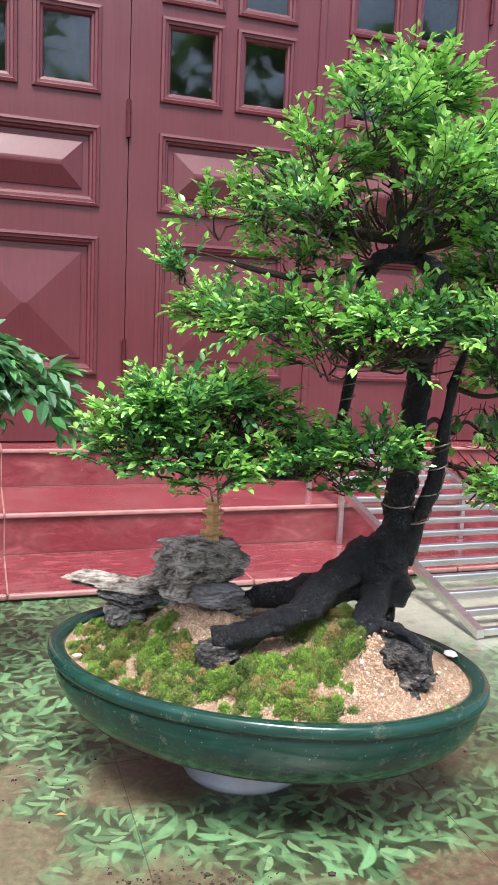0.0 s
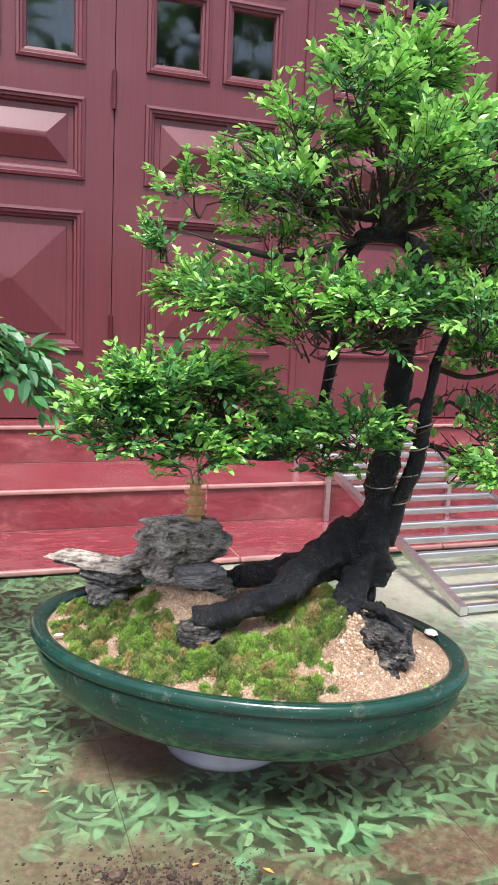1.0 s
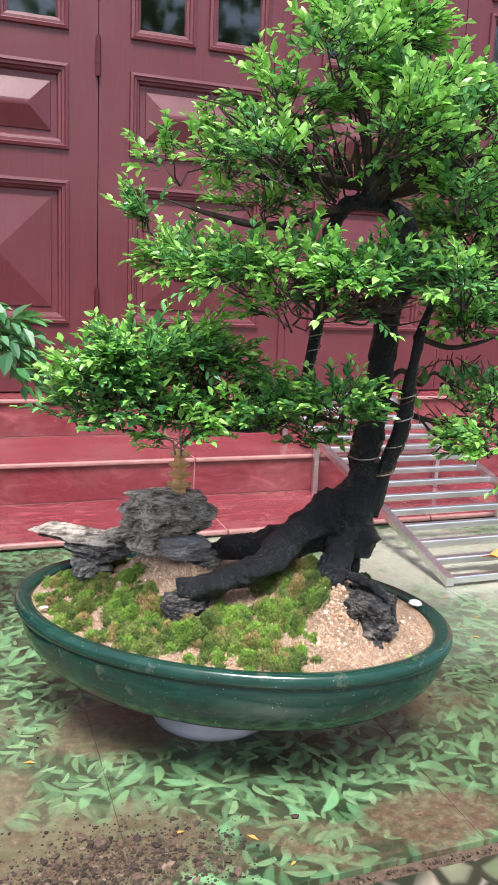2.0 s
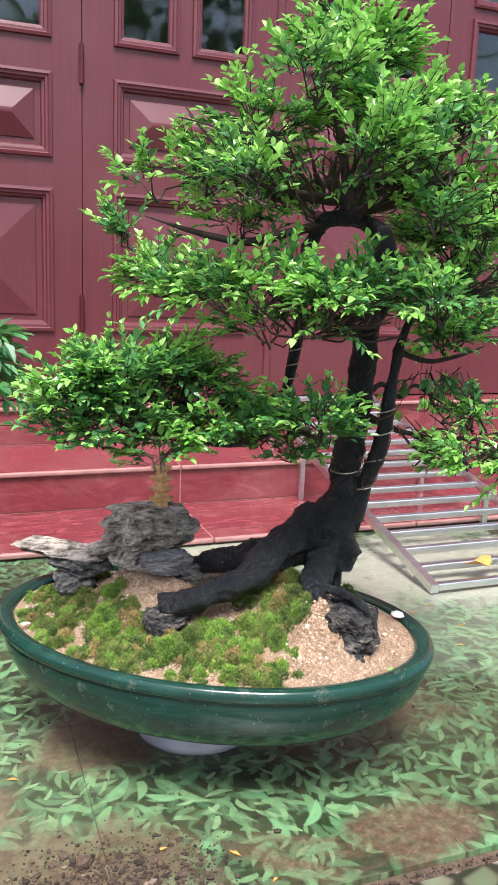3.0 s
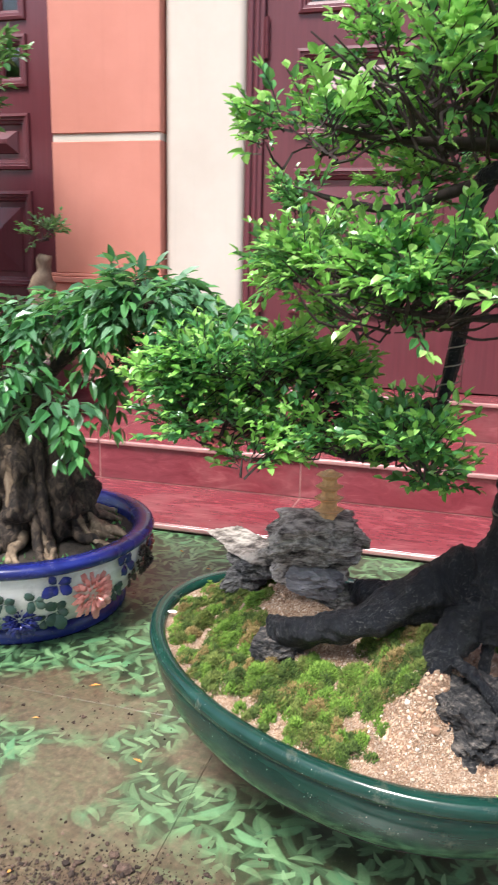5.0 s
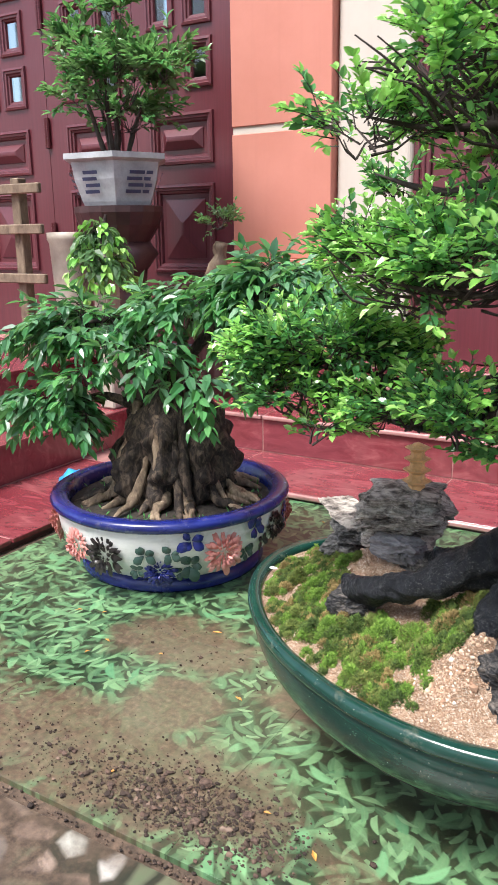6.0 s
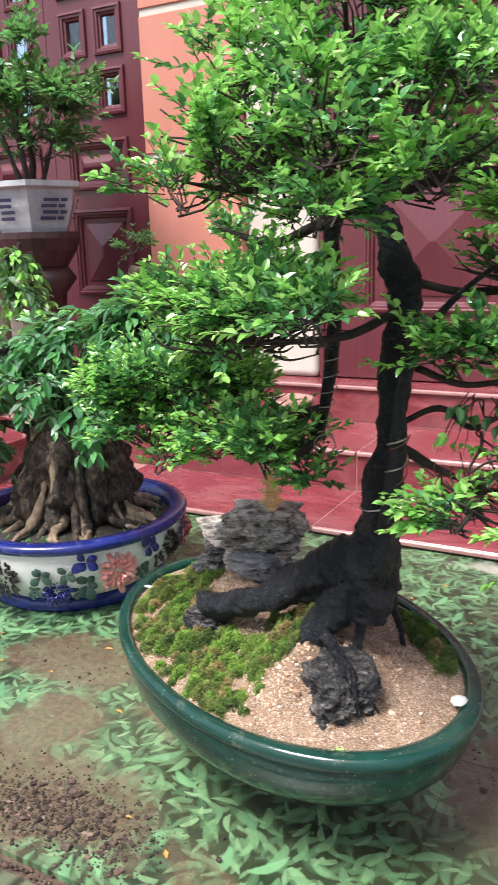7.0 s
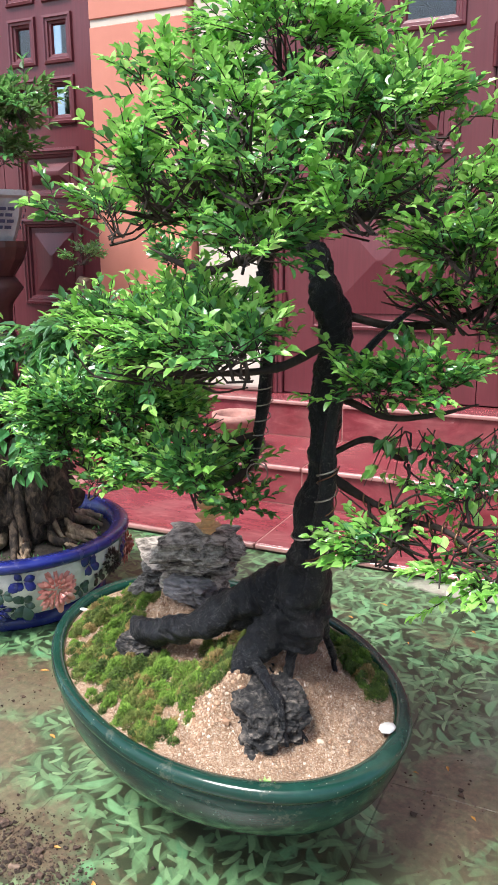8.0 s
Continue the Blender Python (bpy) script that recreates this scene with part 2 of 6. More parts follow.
def m_leaf(name, a, b, c3, rough=0.38):
    n = Nodes(name, rough)
    r = n.per_island()
    c = n.ramp(r, (0.0, a), (0.55, b), (1.0, c3))
    c = n.mix(n.math("MULTIPLY", n.noise(6, 3), 0.35), c, a)
    n.color(c)
    n.bsdf.inputs["Subsurface Weight"].default_value = 0.0
    trans = n.add("ShaderNodeBsdfTranslucent", Color=n.mix(0.5, c, (0.28, 0.57, 0.14)))
    mixer = n.add("ShaderNodeMixShader", Fac=0.35)
    out = n.tree.nodes["Material Output"]
    n.tree.links.new(n.bsdf.outputs[0], mixer.inputs[1])
    n.tree.links.new(trans.outputs[0], mixer.inputs[2])
    n.tree.links.new(mixer.outputs[0], out.inputs["Surface"])
    return n.mat


def m_bark(name, stops, scale=30, bump=0.7, rough=0.8):
    n = Nodes(name, rough, 0.0, 0.4)
    f = n.noise(scale, 7, 0.7, n.stretch(1, 1, 0.45), 0.8)
    crack = n.voronoi(scale * 1.6, n.stretch(1, 1, 0.4))
    n.color(n.ramp(f, *stops))
    n.bump(n.math("ADD", f, n.math("MULTIPLY", crack, 0.5)), bump, 0.006)
    return n.mat


def m_black_bark():
    n = Nodes("blackened_bark", 0.5, 0.0, 0.38)
    f = n.noise(46, 8, 0.72, n.stretch(1, 1, 0.5), 0.9)
    pit = n.noise(210, 5, 0.75)
    c = n.ramp(f, (0.3, (0.002, 0.0026, 0.004)), (0.55, (0.006, 0.0072, 0.0105)), (0.72, (0.018, 0.02, 0.026)))
    dust = n.math("MULTIPLY", n.gate(n.noise(260, 3, 0.7), 0.56, 0.66), n.gate(n.noise(14, 5, 0.7), 0.4, 0.62))
    c = n.mix(n.math("MULTIPLY", dust, 0.75), c, (0.2, 0.19, 0.175))
    n.color(c).rough(n.add("ShaderNodeMapRange", Value=n.noise(60, 5, 0.7), To_Min=0.24, To_Max=0.5).outputs["Result"])
    n.bump(n.math("ADD", n.math("MULTIPLY", f, 1.6), pit), 0.85, 0.006)
    return n.mat


def m_steel():
    n = Nodes("brushed_stainless_steel", 0.3, 1.0)
    f = n.noise(80, 4, 0.6, n.stretch(0.1, 1, 1))
    n.color(n.ramp(f, (0.3, (0.62, 0.62, 0.62)), (0.7, (0.8, 0.8, 0.79))))
    n.rough(n.add("ShaderNodeMapRange", Value=n.noise(12, 4), To_Min=0.22, To_Max=0.45).outputs["Result"])
    return n.mat


def m_plain(name, c, rough=0.6, metal=0.0, vary=0.25, scale=20, bump=0.1):
    n = Nodes(name, rough, metal)
    f = n.noise(scale, 5, 0.65)
    n.color(n.ramp(f, (0.3, tuple(q * (1 - vary) for q in c)), (0.7, tuple(min(1, q * (1 + vary)) for q in c))))
    n.bump(n.noise(scale * 5, 4, 0.7), bump, 0.003)
    return n.mat


RED_TILE, DOOR, GLASS = m_red_tile(), m_door(), m_glass()
CORAL = m_paint("coral_wall_paint", (0.455, 0.168, 0.118), (0.525, 0.205, 0.15))
CREAM = m_paint("cream_wall_paint", (0.49, 0.425, 0.36), (0.56, 0.5, 0.43))
GROUT = m_plain("reddish_grout", (0.27, 0.125, 0.11), 0.9)
GRASS_TILE, PEBBLE_TILE = m_grass_tile(), m_pebble_tile()
DIRT = m_plain("damp_brown_dirt", (0.085, 0.055, 0.036), 0.95, vary=0.5, scale=60, bump=0.6)
GREEN_GLAZE = m_glaze("dark_green_glaze", (0.005, 0.026, 0.019), (0.009, 0.042, 0.031), (0.02, 0.07, 0.052), 0.1, 0.7)
BLUE_GLAZE = m_glaze("cobalt_blue_glaze", (0.007, 0.01, 0.075), (0.012, 0.018, 0.135), (0.03, 0.042, 0.22))
WHITE_GLAZE = m_glaze("white_glaze", (0.6, 0.58, 0.54), (0.73, 0.71, 0.67), (0.8, 0.79, 0.75))
ROCK = m_rocky("layered_grey_rock", ((0.34, (0.018, 0.015, 0.013)), (0.42, (0.1, 0.08, 0.066)), (0.49, (0.31, 0.265, 0.225)), (0.58, (0.62, 0.55, 0.47))), 30, 1.0)
ROOT_STONE = m_rocky("dark_crusted_stone", ((0.38, (0.006, 0.0065, 0.008)), (0.48, (0.026, 0.025, 0.026)), (0.55, (0.085, 0.075, 0.068)), (0.66, (0.3, 0.25, 0.21))), 46, 1.0)
SAND = m_sand()
MOSS = [m_moss("bright_moss", (0.08, 0.17, 0.016), (0.21, 0.34, 0.05)), m_moss("deep_moss", (0.03, 0.06, 0.01), (0.11, 0.17, 0.03)), m_moss("dry_moss", (0.17, 0.12, 0.04), (0.36, 0.26, 0.1)), m_moss("olive_moss", (0.08, 0.11, 0.02), (0.19, 0.23, 0.05))]
LEAF_OLD = m_leaf("mature_leaf", (0.03, 0.125, 0.042), (0.085, 0.28, 0.085), (0.18, 0.44, 0.15), 0.2)
LEAF_NEW = m_leaf("young_leaf", (0.16, 0.42, 0.07), (0.32, 0.64, 0.13), (0.5, 0.76, 0.25), 0.22)
LEAF_FIG = m_leaf("blue_green_leaf", (0.03, 0.1, 0.048), (0.075, 0.21, 0.09), (0.17, 0.36, 0.18), 0.4)
LEAF_FAR = m_leaf("grey_green_leaf", (0.045, 0.1, 0.04), (0.09, 0.18, 0.07), (0.16, 0.27, 0.12), 0.35)
BARK_BLACK = m_black_bark()
TWIG = m_bark("dark_brown_twig", ((0.3, (0.013, 0.009, 0.007)), (0.7, (0.048, 0.032, 0.025))), 60, 0.4)
BARK_FIG = m_bark("gnarled_brown_bark", ((0.36, (0.007, 0.005, 0.004)), (0.49, (0.036, 0.025, 0.018)), (0.66, (0.15, 0.105, 0.072))), 48, 1.0)
ROOT_PALE = m_bark("pale_root_bark", ((0.3, (0.06, 0.04, 0.026)), (0.5, (0.2, 0.14, 0.09)), (0.7, (0.42, 0.32, 0.22))), 40, 1.0)
STEEL = m_steel()
WIRE = m_plain("aluminium_wire", (0.45, 0.4, 0.36), 0.35, 1.0, 0.15)
COPPER_WIRE = m_plain("brown_wire", (0.2, 0.1, 0.06), 0.4, 0.8, 0.2)
PLATE = m_plain("grey_painted_metal", (0.33, 0.32, 0.34), 0.38, 0.3, 0.15, 8)
BRICK = m_plain("dark_purple_brick", (0.11, 0.055, 0.058), 0.85, vary=0.4, scale=40, bump=0.5)
POST = m_plain("tan_carved_wood", (0.68, 0.4, 0.18), 0.55, vary=0.3, scale=50, bump=0.3)
SOIL = m_plain("dark_potting_soil", (0.035, 0.027, 0.02), 0.95, vary=0.6, scale=70, bump=0.9)
WHITE_CHIP = m_plain("white_shell", (0.75, 0.74, 0.7), 0.5, vary=0.1)
ROOM = m_plain("unlit_room_plaster", (0.25, 0.22, 0.2), 0.9)


# ---- mesh helpers ----
def origin(ob):
    v = Vector((0, 0, 0))
    while ob:
        v += ob.location
        ob = ob.parent
    return v


def thing(name, at, label, category, group="", kind=""):
    return tagged(set_at(new(name), at), label, category, group, kind)


def set_at(ob, at):
    ob.location = at
    return ob


def finish(ob, parent, label):
    if parent is not None:
        ob.parent = parent
    return tagged(ob, label) if label else ob


def part(name, bm, material, parent=None, label="", smooth=False):
    """Links a bmesh, given in world coordinates, as one mesh object under its thing or part."""
    if parent is not None:
        bmesh.ops.translate(bm, vec=-origin(parent), verts=bm.verts)
    me = bpy.data.meshes.new(name)
    bm.to_mesh(me)
    bm.free()
    for m in material if isinstance(material, (list, tuple)) else [material]:
        me.materials.append(m)
    if smooth:
        me.shade_smooth()
    return finish(new(name, me), parent, label)


def raw(name, verts, faces, material, parent=None, label="", smooth=False, slots=None):
    """The same from lists of world points and faces."""
    o = origin(parent) if parent is not None else Vector((0, 0, 0))
    me = bpy.data.meshes.new(name)
    me.from_pydata((np.asarray(verts, float) - np.array(o)).tolist(), [], faces)
    for m in material if isinstance(material, (list, tuple)) else [material]:
        me.materials.append(m)
    if slots is not None:
        me.polygons.foreach_set("material_index", slots)
    if smooth:
        me.shade_smooth()
    return finish(new(name, me), parent, label)


def box(bm, x0, x1, y0, y1, z0, z1, bevel=0.0, segments=1):
    vs = [bm.verts.new(p) for p in ((x0, y0, z0), (x1, y0, z0), (x1, y1, z0), (x0, y1, z0), (x0, y0, z1), (x1, y0, z1), (x1, y1, z1), (x0, y1, z1))]
    fs = [bm.faces.new([vs[i] for i in f]) for f in ((3, 2, 1, 0), (4, 5, 6, 7), (0, 1, 5, 4), (1, 2, 6, 5), (2, 3, 7, 6), (3, 0, 4, 7))]
    if bevel:
        es = list({e for f in fs for e in f.edges})
        bmesh.ops.bevel(bm, geom=es, offset=bevel, segments=segments, affect="EDGES", profile=0.5)
    return bm


def boxed(*args, **kw):
    return box(bmesh.new(), *args, **kw)


def lathe(bm, profile, n=48, cx=0.0, cy=0.0, ax=1.0, ay=1.0, turn=0.0, wobble=0.0, close=True):
    """A turned body with an oval plan: profile rows of (radius, z)."""
    rings = []
    c, s = math.cos(turn), math.sin(turn)
    for r, z in profile:
        ring = []
        for i in range(n):
            a = 2 * math.pi * i / n
            k = 1 + wobble * noise.noise((math.cos(a) * 2, math.sin(a) * 2, z * 6))
            u, v = r * ax * math.cos(a) * k, r * ay * math.sin(a) * k
            ring.append(bm.verts.new((cx + u * c - v * s, cy + u * s + v * c, z)))
        rings.append(ring)
    for a, b in zip(rings, rings[1:]):
        for i in range(n):
            bm.faces.new((a[i], a[(i + 1) % n], b[(i + 1) % n], b[i]))
    if close:
        bm.faces.new(rings[-1])
        bm.faces.new(rings[0][::-1])
    return bm


def smooth_path(points, radii, steps=6):
    """A Catmull-Rom line through points, with its radii."""
    P = [np.array(p, float) for p in points]
    P = [2 * P[0] - P[1], *P, 2 * P[-1] - P[-2]]
    R = [radii[0], *radii, radii[-1]]
    out, rad = [], []
    for k in range(1, len(P) - 2):
        for j in range(steps):
            t = j / steps
            a, b, c, d = P[k - 1:k + 3]
            out.append(0.5 * (2 * b + (c - a) * t + (2 * a - 5 * b + 4 * c - d) * t * t + (3 * b - a - 3 * c + d) * t ** 3))
            rad.append(R[k] * (1 - t) + R[k + 1] * t)
    return out + [P[-2]], rad + [R[-2]]


def tube(bm, points, radii, n=10, rough=0.0, seed=0.0, steps=6):
    pts, rad = smooth_path(points, radii, steps)
    rings = []
    side = Vector((0.31, 0.83, 0.46))
    for i, (p, r) in enumerate(zip(pts, rad)):
        d = Vector(pts[min(i + 1, len(pts) - 1)] - pts[max(i - 1, 0)]).normalized()
        u = d.cross(side)
        u = (u if u.length > 0.05 else d.cross(Vector((1, 0, 0)))).normalized()
        v = d.cross(u)
        ring = []
        for k in range(n):
            a = 2 * math.pi * k / n
            q = u * math.cos(a) + v * math.sin(a)
            w = Vector(p) + q * r
            if rough:
                w += q * r * rough * noise.noise(w * 22 + Vector((seed, seed, 0))) * 2 + q * r * rough * 0.6 * noise.noise(w * 70)
                if n >= 20:
                    w += q * 0.0028 * noise.noise(w * 120 + Vector((0, seed, 0))) + q * 0.0016 * noise.noise(w * 260)
            ring.append(bm.verts.new(w))
        rings.append(ring)
    for a, b in zip(rings, rings[1:]):
        for k in range(n):
            bm.faces.new((a[k], a[(k + 1) % n], b[(k + 1) % n], b[k]))
    bm.faces.new(rings[0][::-1])
    bm.faces.new(rings[-1])
    return bm


def rings_on_wall(bm, x0, x1, z0, z1, y, profile, cap=True):
    """A moulding or raised field round a rectangle on a wall that faces -y: rows of (inset, height towards the viewer)."""
    last = None
    for d, h in profile:
        a = [bm.verts.new(p) for p in ((x0 + d, y - h, z0 + d), (x1 - d, y - h, z0 + d), (x1 - d, y - h, z1 - d), (x0 + d, y - h, z1 - d))]
        if last:
            for i in range(4):
                bm.faces.new((last[i], last[(i + 1) % 4], a[(i + 1) % 4], a[i]))
        last = a
    if cap:
        bm.faces.new(last)
    return bm


# ---- ground and paved floor ----
def build_floor():
    big = bmesh.new()
    box(big, -400, 400, -400, 400, -0.3, -0.012)
    part("ground", big, DIRT, None)
    tagged(bpy.data.objects["ground"], "damp brown earth under the paved yard", "ground", kind="structure")
    grass = thing("floor", (0, 2, 0), "glossy floor tiles printed with green grass blades and muddied", "floor", kind="structure")
    yard = thing("pavement", (0, 0, 0), "muddy tiles printed with rounded pebbles", "pavement", kind="structure")
    w = 0.603
    shared = {}

    def tile(x, y, sx, sy, mat, parent, top):
        key = (round(sx, 3), round(sy, 3), mat.name)
        if key not in shared:
            bm = boxed(0, sx, 0, sy, -0.012, 0, bevel=0.0003)
            me = bpy.data.meshes.new("tile")
            bm.to_mesh(me)
            bm.free()
            me.materials.append(mat)
            shared[key] = me
        ob = new("tile", shared[key])
        ob.parent = parent
        ob.location = Vector((x, y, top)) - origin(parent)

    rows = ((1.278, 0.603), (1.8818, 0.603), (2.4856, 0.478))
    for k in range(-2, 6):
        x = 0.167 + k * (w + 0.0008)
        for y, d in rows:
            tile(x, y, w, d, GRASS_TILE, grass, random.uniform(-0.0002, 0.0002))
    for k in range(-3, 5):
        for j in range(4):
            tile(-0.2 + k * 0.604, 1.248 - (j + 1) * 0.604, 0.602, 0.602, PEBBLE_TILE, yard, -0.004)


build_floor()


# ---- red tiled steps ----
def build_steps():
    """Three low steps in an L: along the house front and down its side."""
    levels = ((2.965, -1.09, 0.026), (3.43, -1.55, 0.195), (3.95, -2.05, 0.37))
    joint0, pitch, gap = -0.028, 0.874, 0.006
    back, far, near = 4.2, 3.75, -0.6
    z_low = -0.01
    for i, (front, side, top) in enumerate(levels):
        step = thing(f"step_{i + 1}", (0, front, 0), "step clad in glossy marbled red tiles with grey joints", "step", kind="structure")
        core = bmesh.new()
        box(core, side - 3.2, far, front + 0.002, back, -0.02, top - 0.002)
        box(core, side - 3.2, side - 0.002, near, front + 0.001, -0.02, top - 0.002)
        part("core", core, GROUT, step)
        end = levels[i + 1][0] if i < 2 else back
        left_end = levels[i + 1][1] if i < 2 else side - 3.0
        xs = [side] + [joint0 + pitch * k for k in range(-1, 6) if joint0 + pitch * k > side + 0.15 and joint0 + pitch * k < far - 0.1] + [far]
        for a, b in zip(xs, xs[1:]):
            part("tread_tile", boxed(a + gap / 2, b - gap / 2, front + 0.004, end, top - 0.018, top, bevel=0.001), RED_TILE, step)
            part("nosing", boxed(a + gap / 2, b - gap / 2, front - 0.014, front + 0.0036, top - 0.018, top + 0.0006, bevel=0.006, segments=3), NOSING, step, "pale rounded nosing")
            if top - z_low > 0.08:
                part("riser_tile", boxed(a + gap / 2, b - gap / 2, front, front + 0.014, z_low + 0.004, top - 0.0195, bevel=0.001), RED_TILE, step)
        ys = [near, near + 0.9, near + 1.8, near + 2.7, front - 0.014]
        for a, b in zip(ys, ys[1:]):
            part("tread_tile", boxed(left_end, side + 0.012, a + gap / 2, b - gap / 2, top - 0.018, top, bevel=0.004, segments=2), RED_TILE, step)
            if top - z_low > 0.08:
                part("riser_tile", boxed(side - 0.014, side, a + gap / 2, b - gap / 2, z_low + 0.004, top - 0.0195, bevel=0.001), RED_TILE, step)
        if top - z_low <= 0.08:
            part("edge", boxed(side, far, front - 0.001, front + 0.012, -0.01, top - 0.0185), m_edge, step, "dark wet edge of the slab")
            part("edge", boxed(side - 0.012, side + 0.001, near, front - 0.013, -0.01, top - 0.0185), m_edge, step, "dark wet edge of the slab")
        z_low = top


NOSING = m_plain("pale_pink_glaze", (0.34, 0.17, 0.155), 0.2, vary=0.2, scale=12, bump=0.04)
m_edge = m_plain("dark_slab_edge", (0.06, 0.02, 0.018), 0.5)
build_steps()

# ---- house front ----
WALL_Y = 4.14
MOULD = ((0.0, 0.0), (0.003, 0.014), (0.016, 0.017), (0.021, 0.010), (0.032, 0.009), (0.036, -0.001), (0.046, -0.004), (0.052, -0.018))


def door_leaf(parent, x0, x1, z0, z1, panels, panes):
    """A framed leaf: stiles and rails as one body, raised panels, glazed lights and their mouldings."""
    leaf = new("leaf")
    leaf.parent = parent
    leaf.location = Vector(((x0 + x1) / 2, WALL_Y, z0)) - origin(parent)
    holes = panels + panes
    bm = bmesh.new()
    zs = sorted({z0, z1, *[q for h in holes for q in h[2:]]})
    for a, b in zip(zs, zs[1:]):
        if b - a < 0.003:
            continue
        cuts = sorted([h[:2] for h in holes if h[2] <= a + 1e-4 and h[3] >= b - 1e-4])
        x = x0
        for c0, c1 in cuts:
            box(bm, x, c0, WALL_Y, WALL_Y + 0.04, a, b)
            x = c1
        box(bm, x, x1, WALL_Y, WALL_Y + 0.04, a, b)
    part("frame", bm, DOOR, leaf)
    for p0, p1, q0, q1 in holes:
        part("moulding", rings_on_wall(bmesh.new(), p0, p1, q0, q1, WALL_Y, MOULD, cap=False), DOOR, leaf)
    for p0, p1, q0, q1 in panels:
        half = min(p1 - p0, q1 - q0) / 2
        field = ((0.052, -0.018), (0.078, -0.018), (0.08, -0.012), (half - 0.012, 0.02), (half - 0.004, 0.021))
        part("panel", rings_on_wall(bmesh.new(), p0, p1, q0, q1, WALL_Y, field), DOOR, leaf)
    for p0, p1, q0, q1 in panes:
        glass = part("pane", boxed(p0 + 0.045, p1 - 0.045, WALL_Y + 0.02, WALL_Y + 0.024, q0 + 0.045, q1 - 0.045), GLASS, leaf)
        glass.visible_shadow = False
    return leaf


def hinge(parent, x, z, h=0.17):
    bm = bmesh.new()
    tube(bm, [(x, WALL_Y - 0.012, z), (x, WALL_Y - 0.012, z + h / 2), (x, WALL_Y - 0.012, z + h)], [0.009, 0.009, 0.009], 8, steps=1)
    for k in (0.0, 0.33, 0.66):
        tube(bm, [(x, WALL_Y - 0.012, z + h * k), (x, WALL_Y - 0.012, z + h * k + h * 0.31)], [0.0115, 0.0115], 8, steps=1)
    box(bm, x - 0.004, x + 0.004, WALL_Y - 0.012, WALL_Y, z, z + h)
    part("hinge", bm, HINGE, parent, "painted steel hinge")


HINGE = m_plain("painted_hinge_steel", (0.1, 0.02, 0.024), 0.35, 0.4, 0.2)


def frame_post(parent, x0, x1, z0, z1):
    bm = bmesh.new()
    box(bm, x0, x1, WALL_Y - 0.02, WALL_Y + 0.06, z0, z1, bevel=0.004)
    w = (x1 - x0)
    box(bm, x0 + w * 0.12, x0 + w * 0.38, WALL_Y - 0.034, WALL_Y - 0.019, z0, z1, bevel=0.004)
    box(bm, x0 + w * 0.5, x0 + w * 0.72, WALL_Y - 0.03, WALL_Y - 0.019, z0, z1, bevel=0.004)
    part("frame_post", bm, DOOR, parent)


def main_door():
    door = thing("door_1", (1.5, WALL_Y, 0.37), "closed four-leaf dark red panelled door with small glazed lights", "door", kind="structure")
    z0, z1 = 0.378, 3.02
    edges = (-0.405, 0.545, 1.497, 2.449, 3.4)
    for i, (a, b) in enumerate(zip(edges, edges[1:])):
        a, b = a + 0.002, b - 0.002
        l, r = a + 0.14, b - 0.13
        mid = (l + r) / 2
        panels = [(l, r, 0.70, 1.352), (l, r, 1.482, 1.85)]
        panes = [(l, mid - 0.03, z, z + 0.385) for z in (1.985, 2.425)] + [(mid + 0.03, r, z, z + 0.385) for z in (1.985, 2.425)]
        leaf = door_leaf(door, a, b, z0, z1, panels, panes)
        for z in (0.705, 1.81, 2.6):
            hinge(leaf, {0: a + 0.004, 1: a - 0.006, 2: b + 0.006, 3: b - 0.004}[i], z)
    frame_post(door, -0.487, -0.407, 0.37, 3.1)
    frame_post(door, 3.402, 3.482, 0.37, 3.1)
    part("frame_head", boxed(-0.487, 3.482, WALL_Y - 0.02, WALL_Y + 0.06, 3.022, 3.1), DOOR, door)
    part("cover_strip", boxed(1.479, 1.515, WALL_Y - 0.014, WALL_Y - 0.001, z0, z1, bevel=0.004), DOOR, door)


def side_door():
    door = thing("door_2", (-3, WALL_Y, 0.37), "closed dark red panelled door with rows of small panes", "door", kind="structure")
    z0, z1 = 0.378, 3.02
    edges = (-4.145, -3.465, -2.785, -2.115, -1.445)
    for i, (a, b) in enumerate(zip(edges, edges[1:])):
        a, b = a + 0.002, b - 0.002
        l, r = (a + 0.095, b - 0.15) if i % 2 else (a + 0.15, b - 0.095)
        mid = (l + r) / 2
        panels = [(l, r, 0.78, 1.255), (l, r, 1.355, 1.62)]
        panes = [(p, q, z, z + 0.24) for z in (1.735, 2.035, 2.335, 2.635) for p, q in ((l, mid - 0.025), (mid + 0.025, r))]
        leaf = door_leaf(door, a, b, z0, z1, panels, panes)
        for z in (0.9, 1.5, 2.15):
            hinge(leaf, b - 0.006 if i % 2 else a + 0.006, z)
    part("frame_head", boxed(-4.3, -1.445, WALL_Y - 0.02, WALL_Y + 0.06, 3.022, 3.1), DOOR, door)


main_door()
side_door()


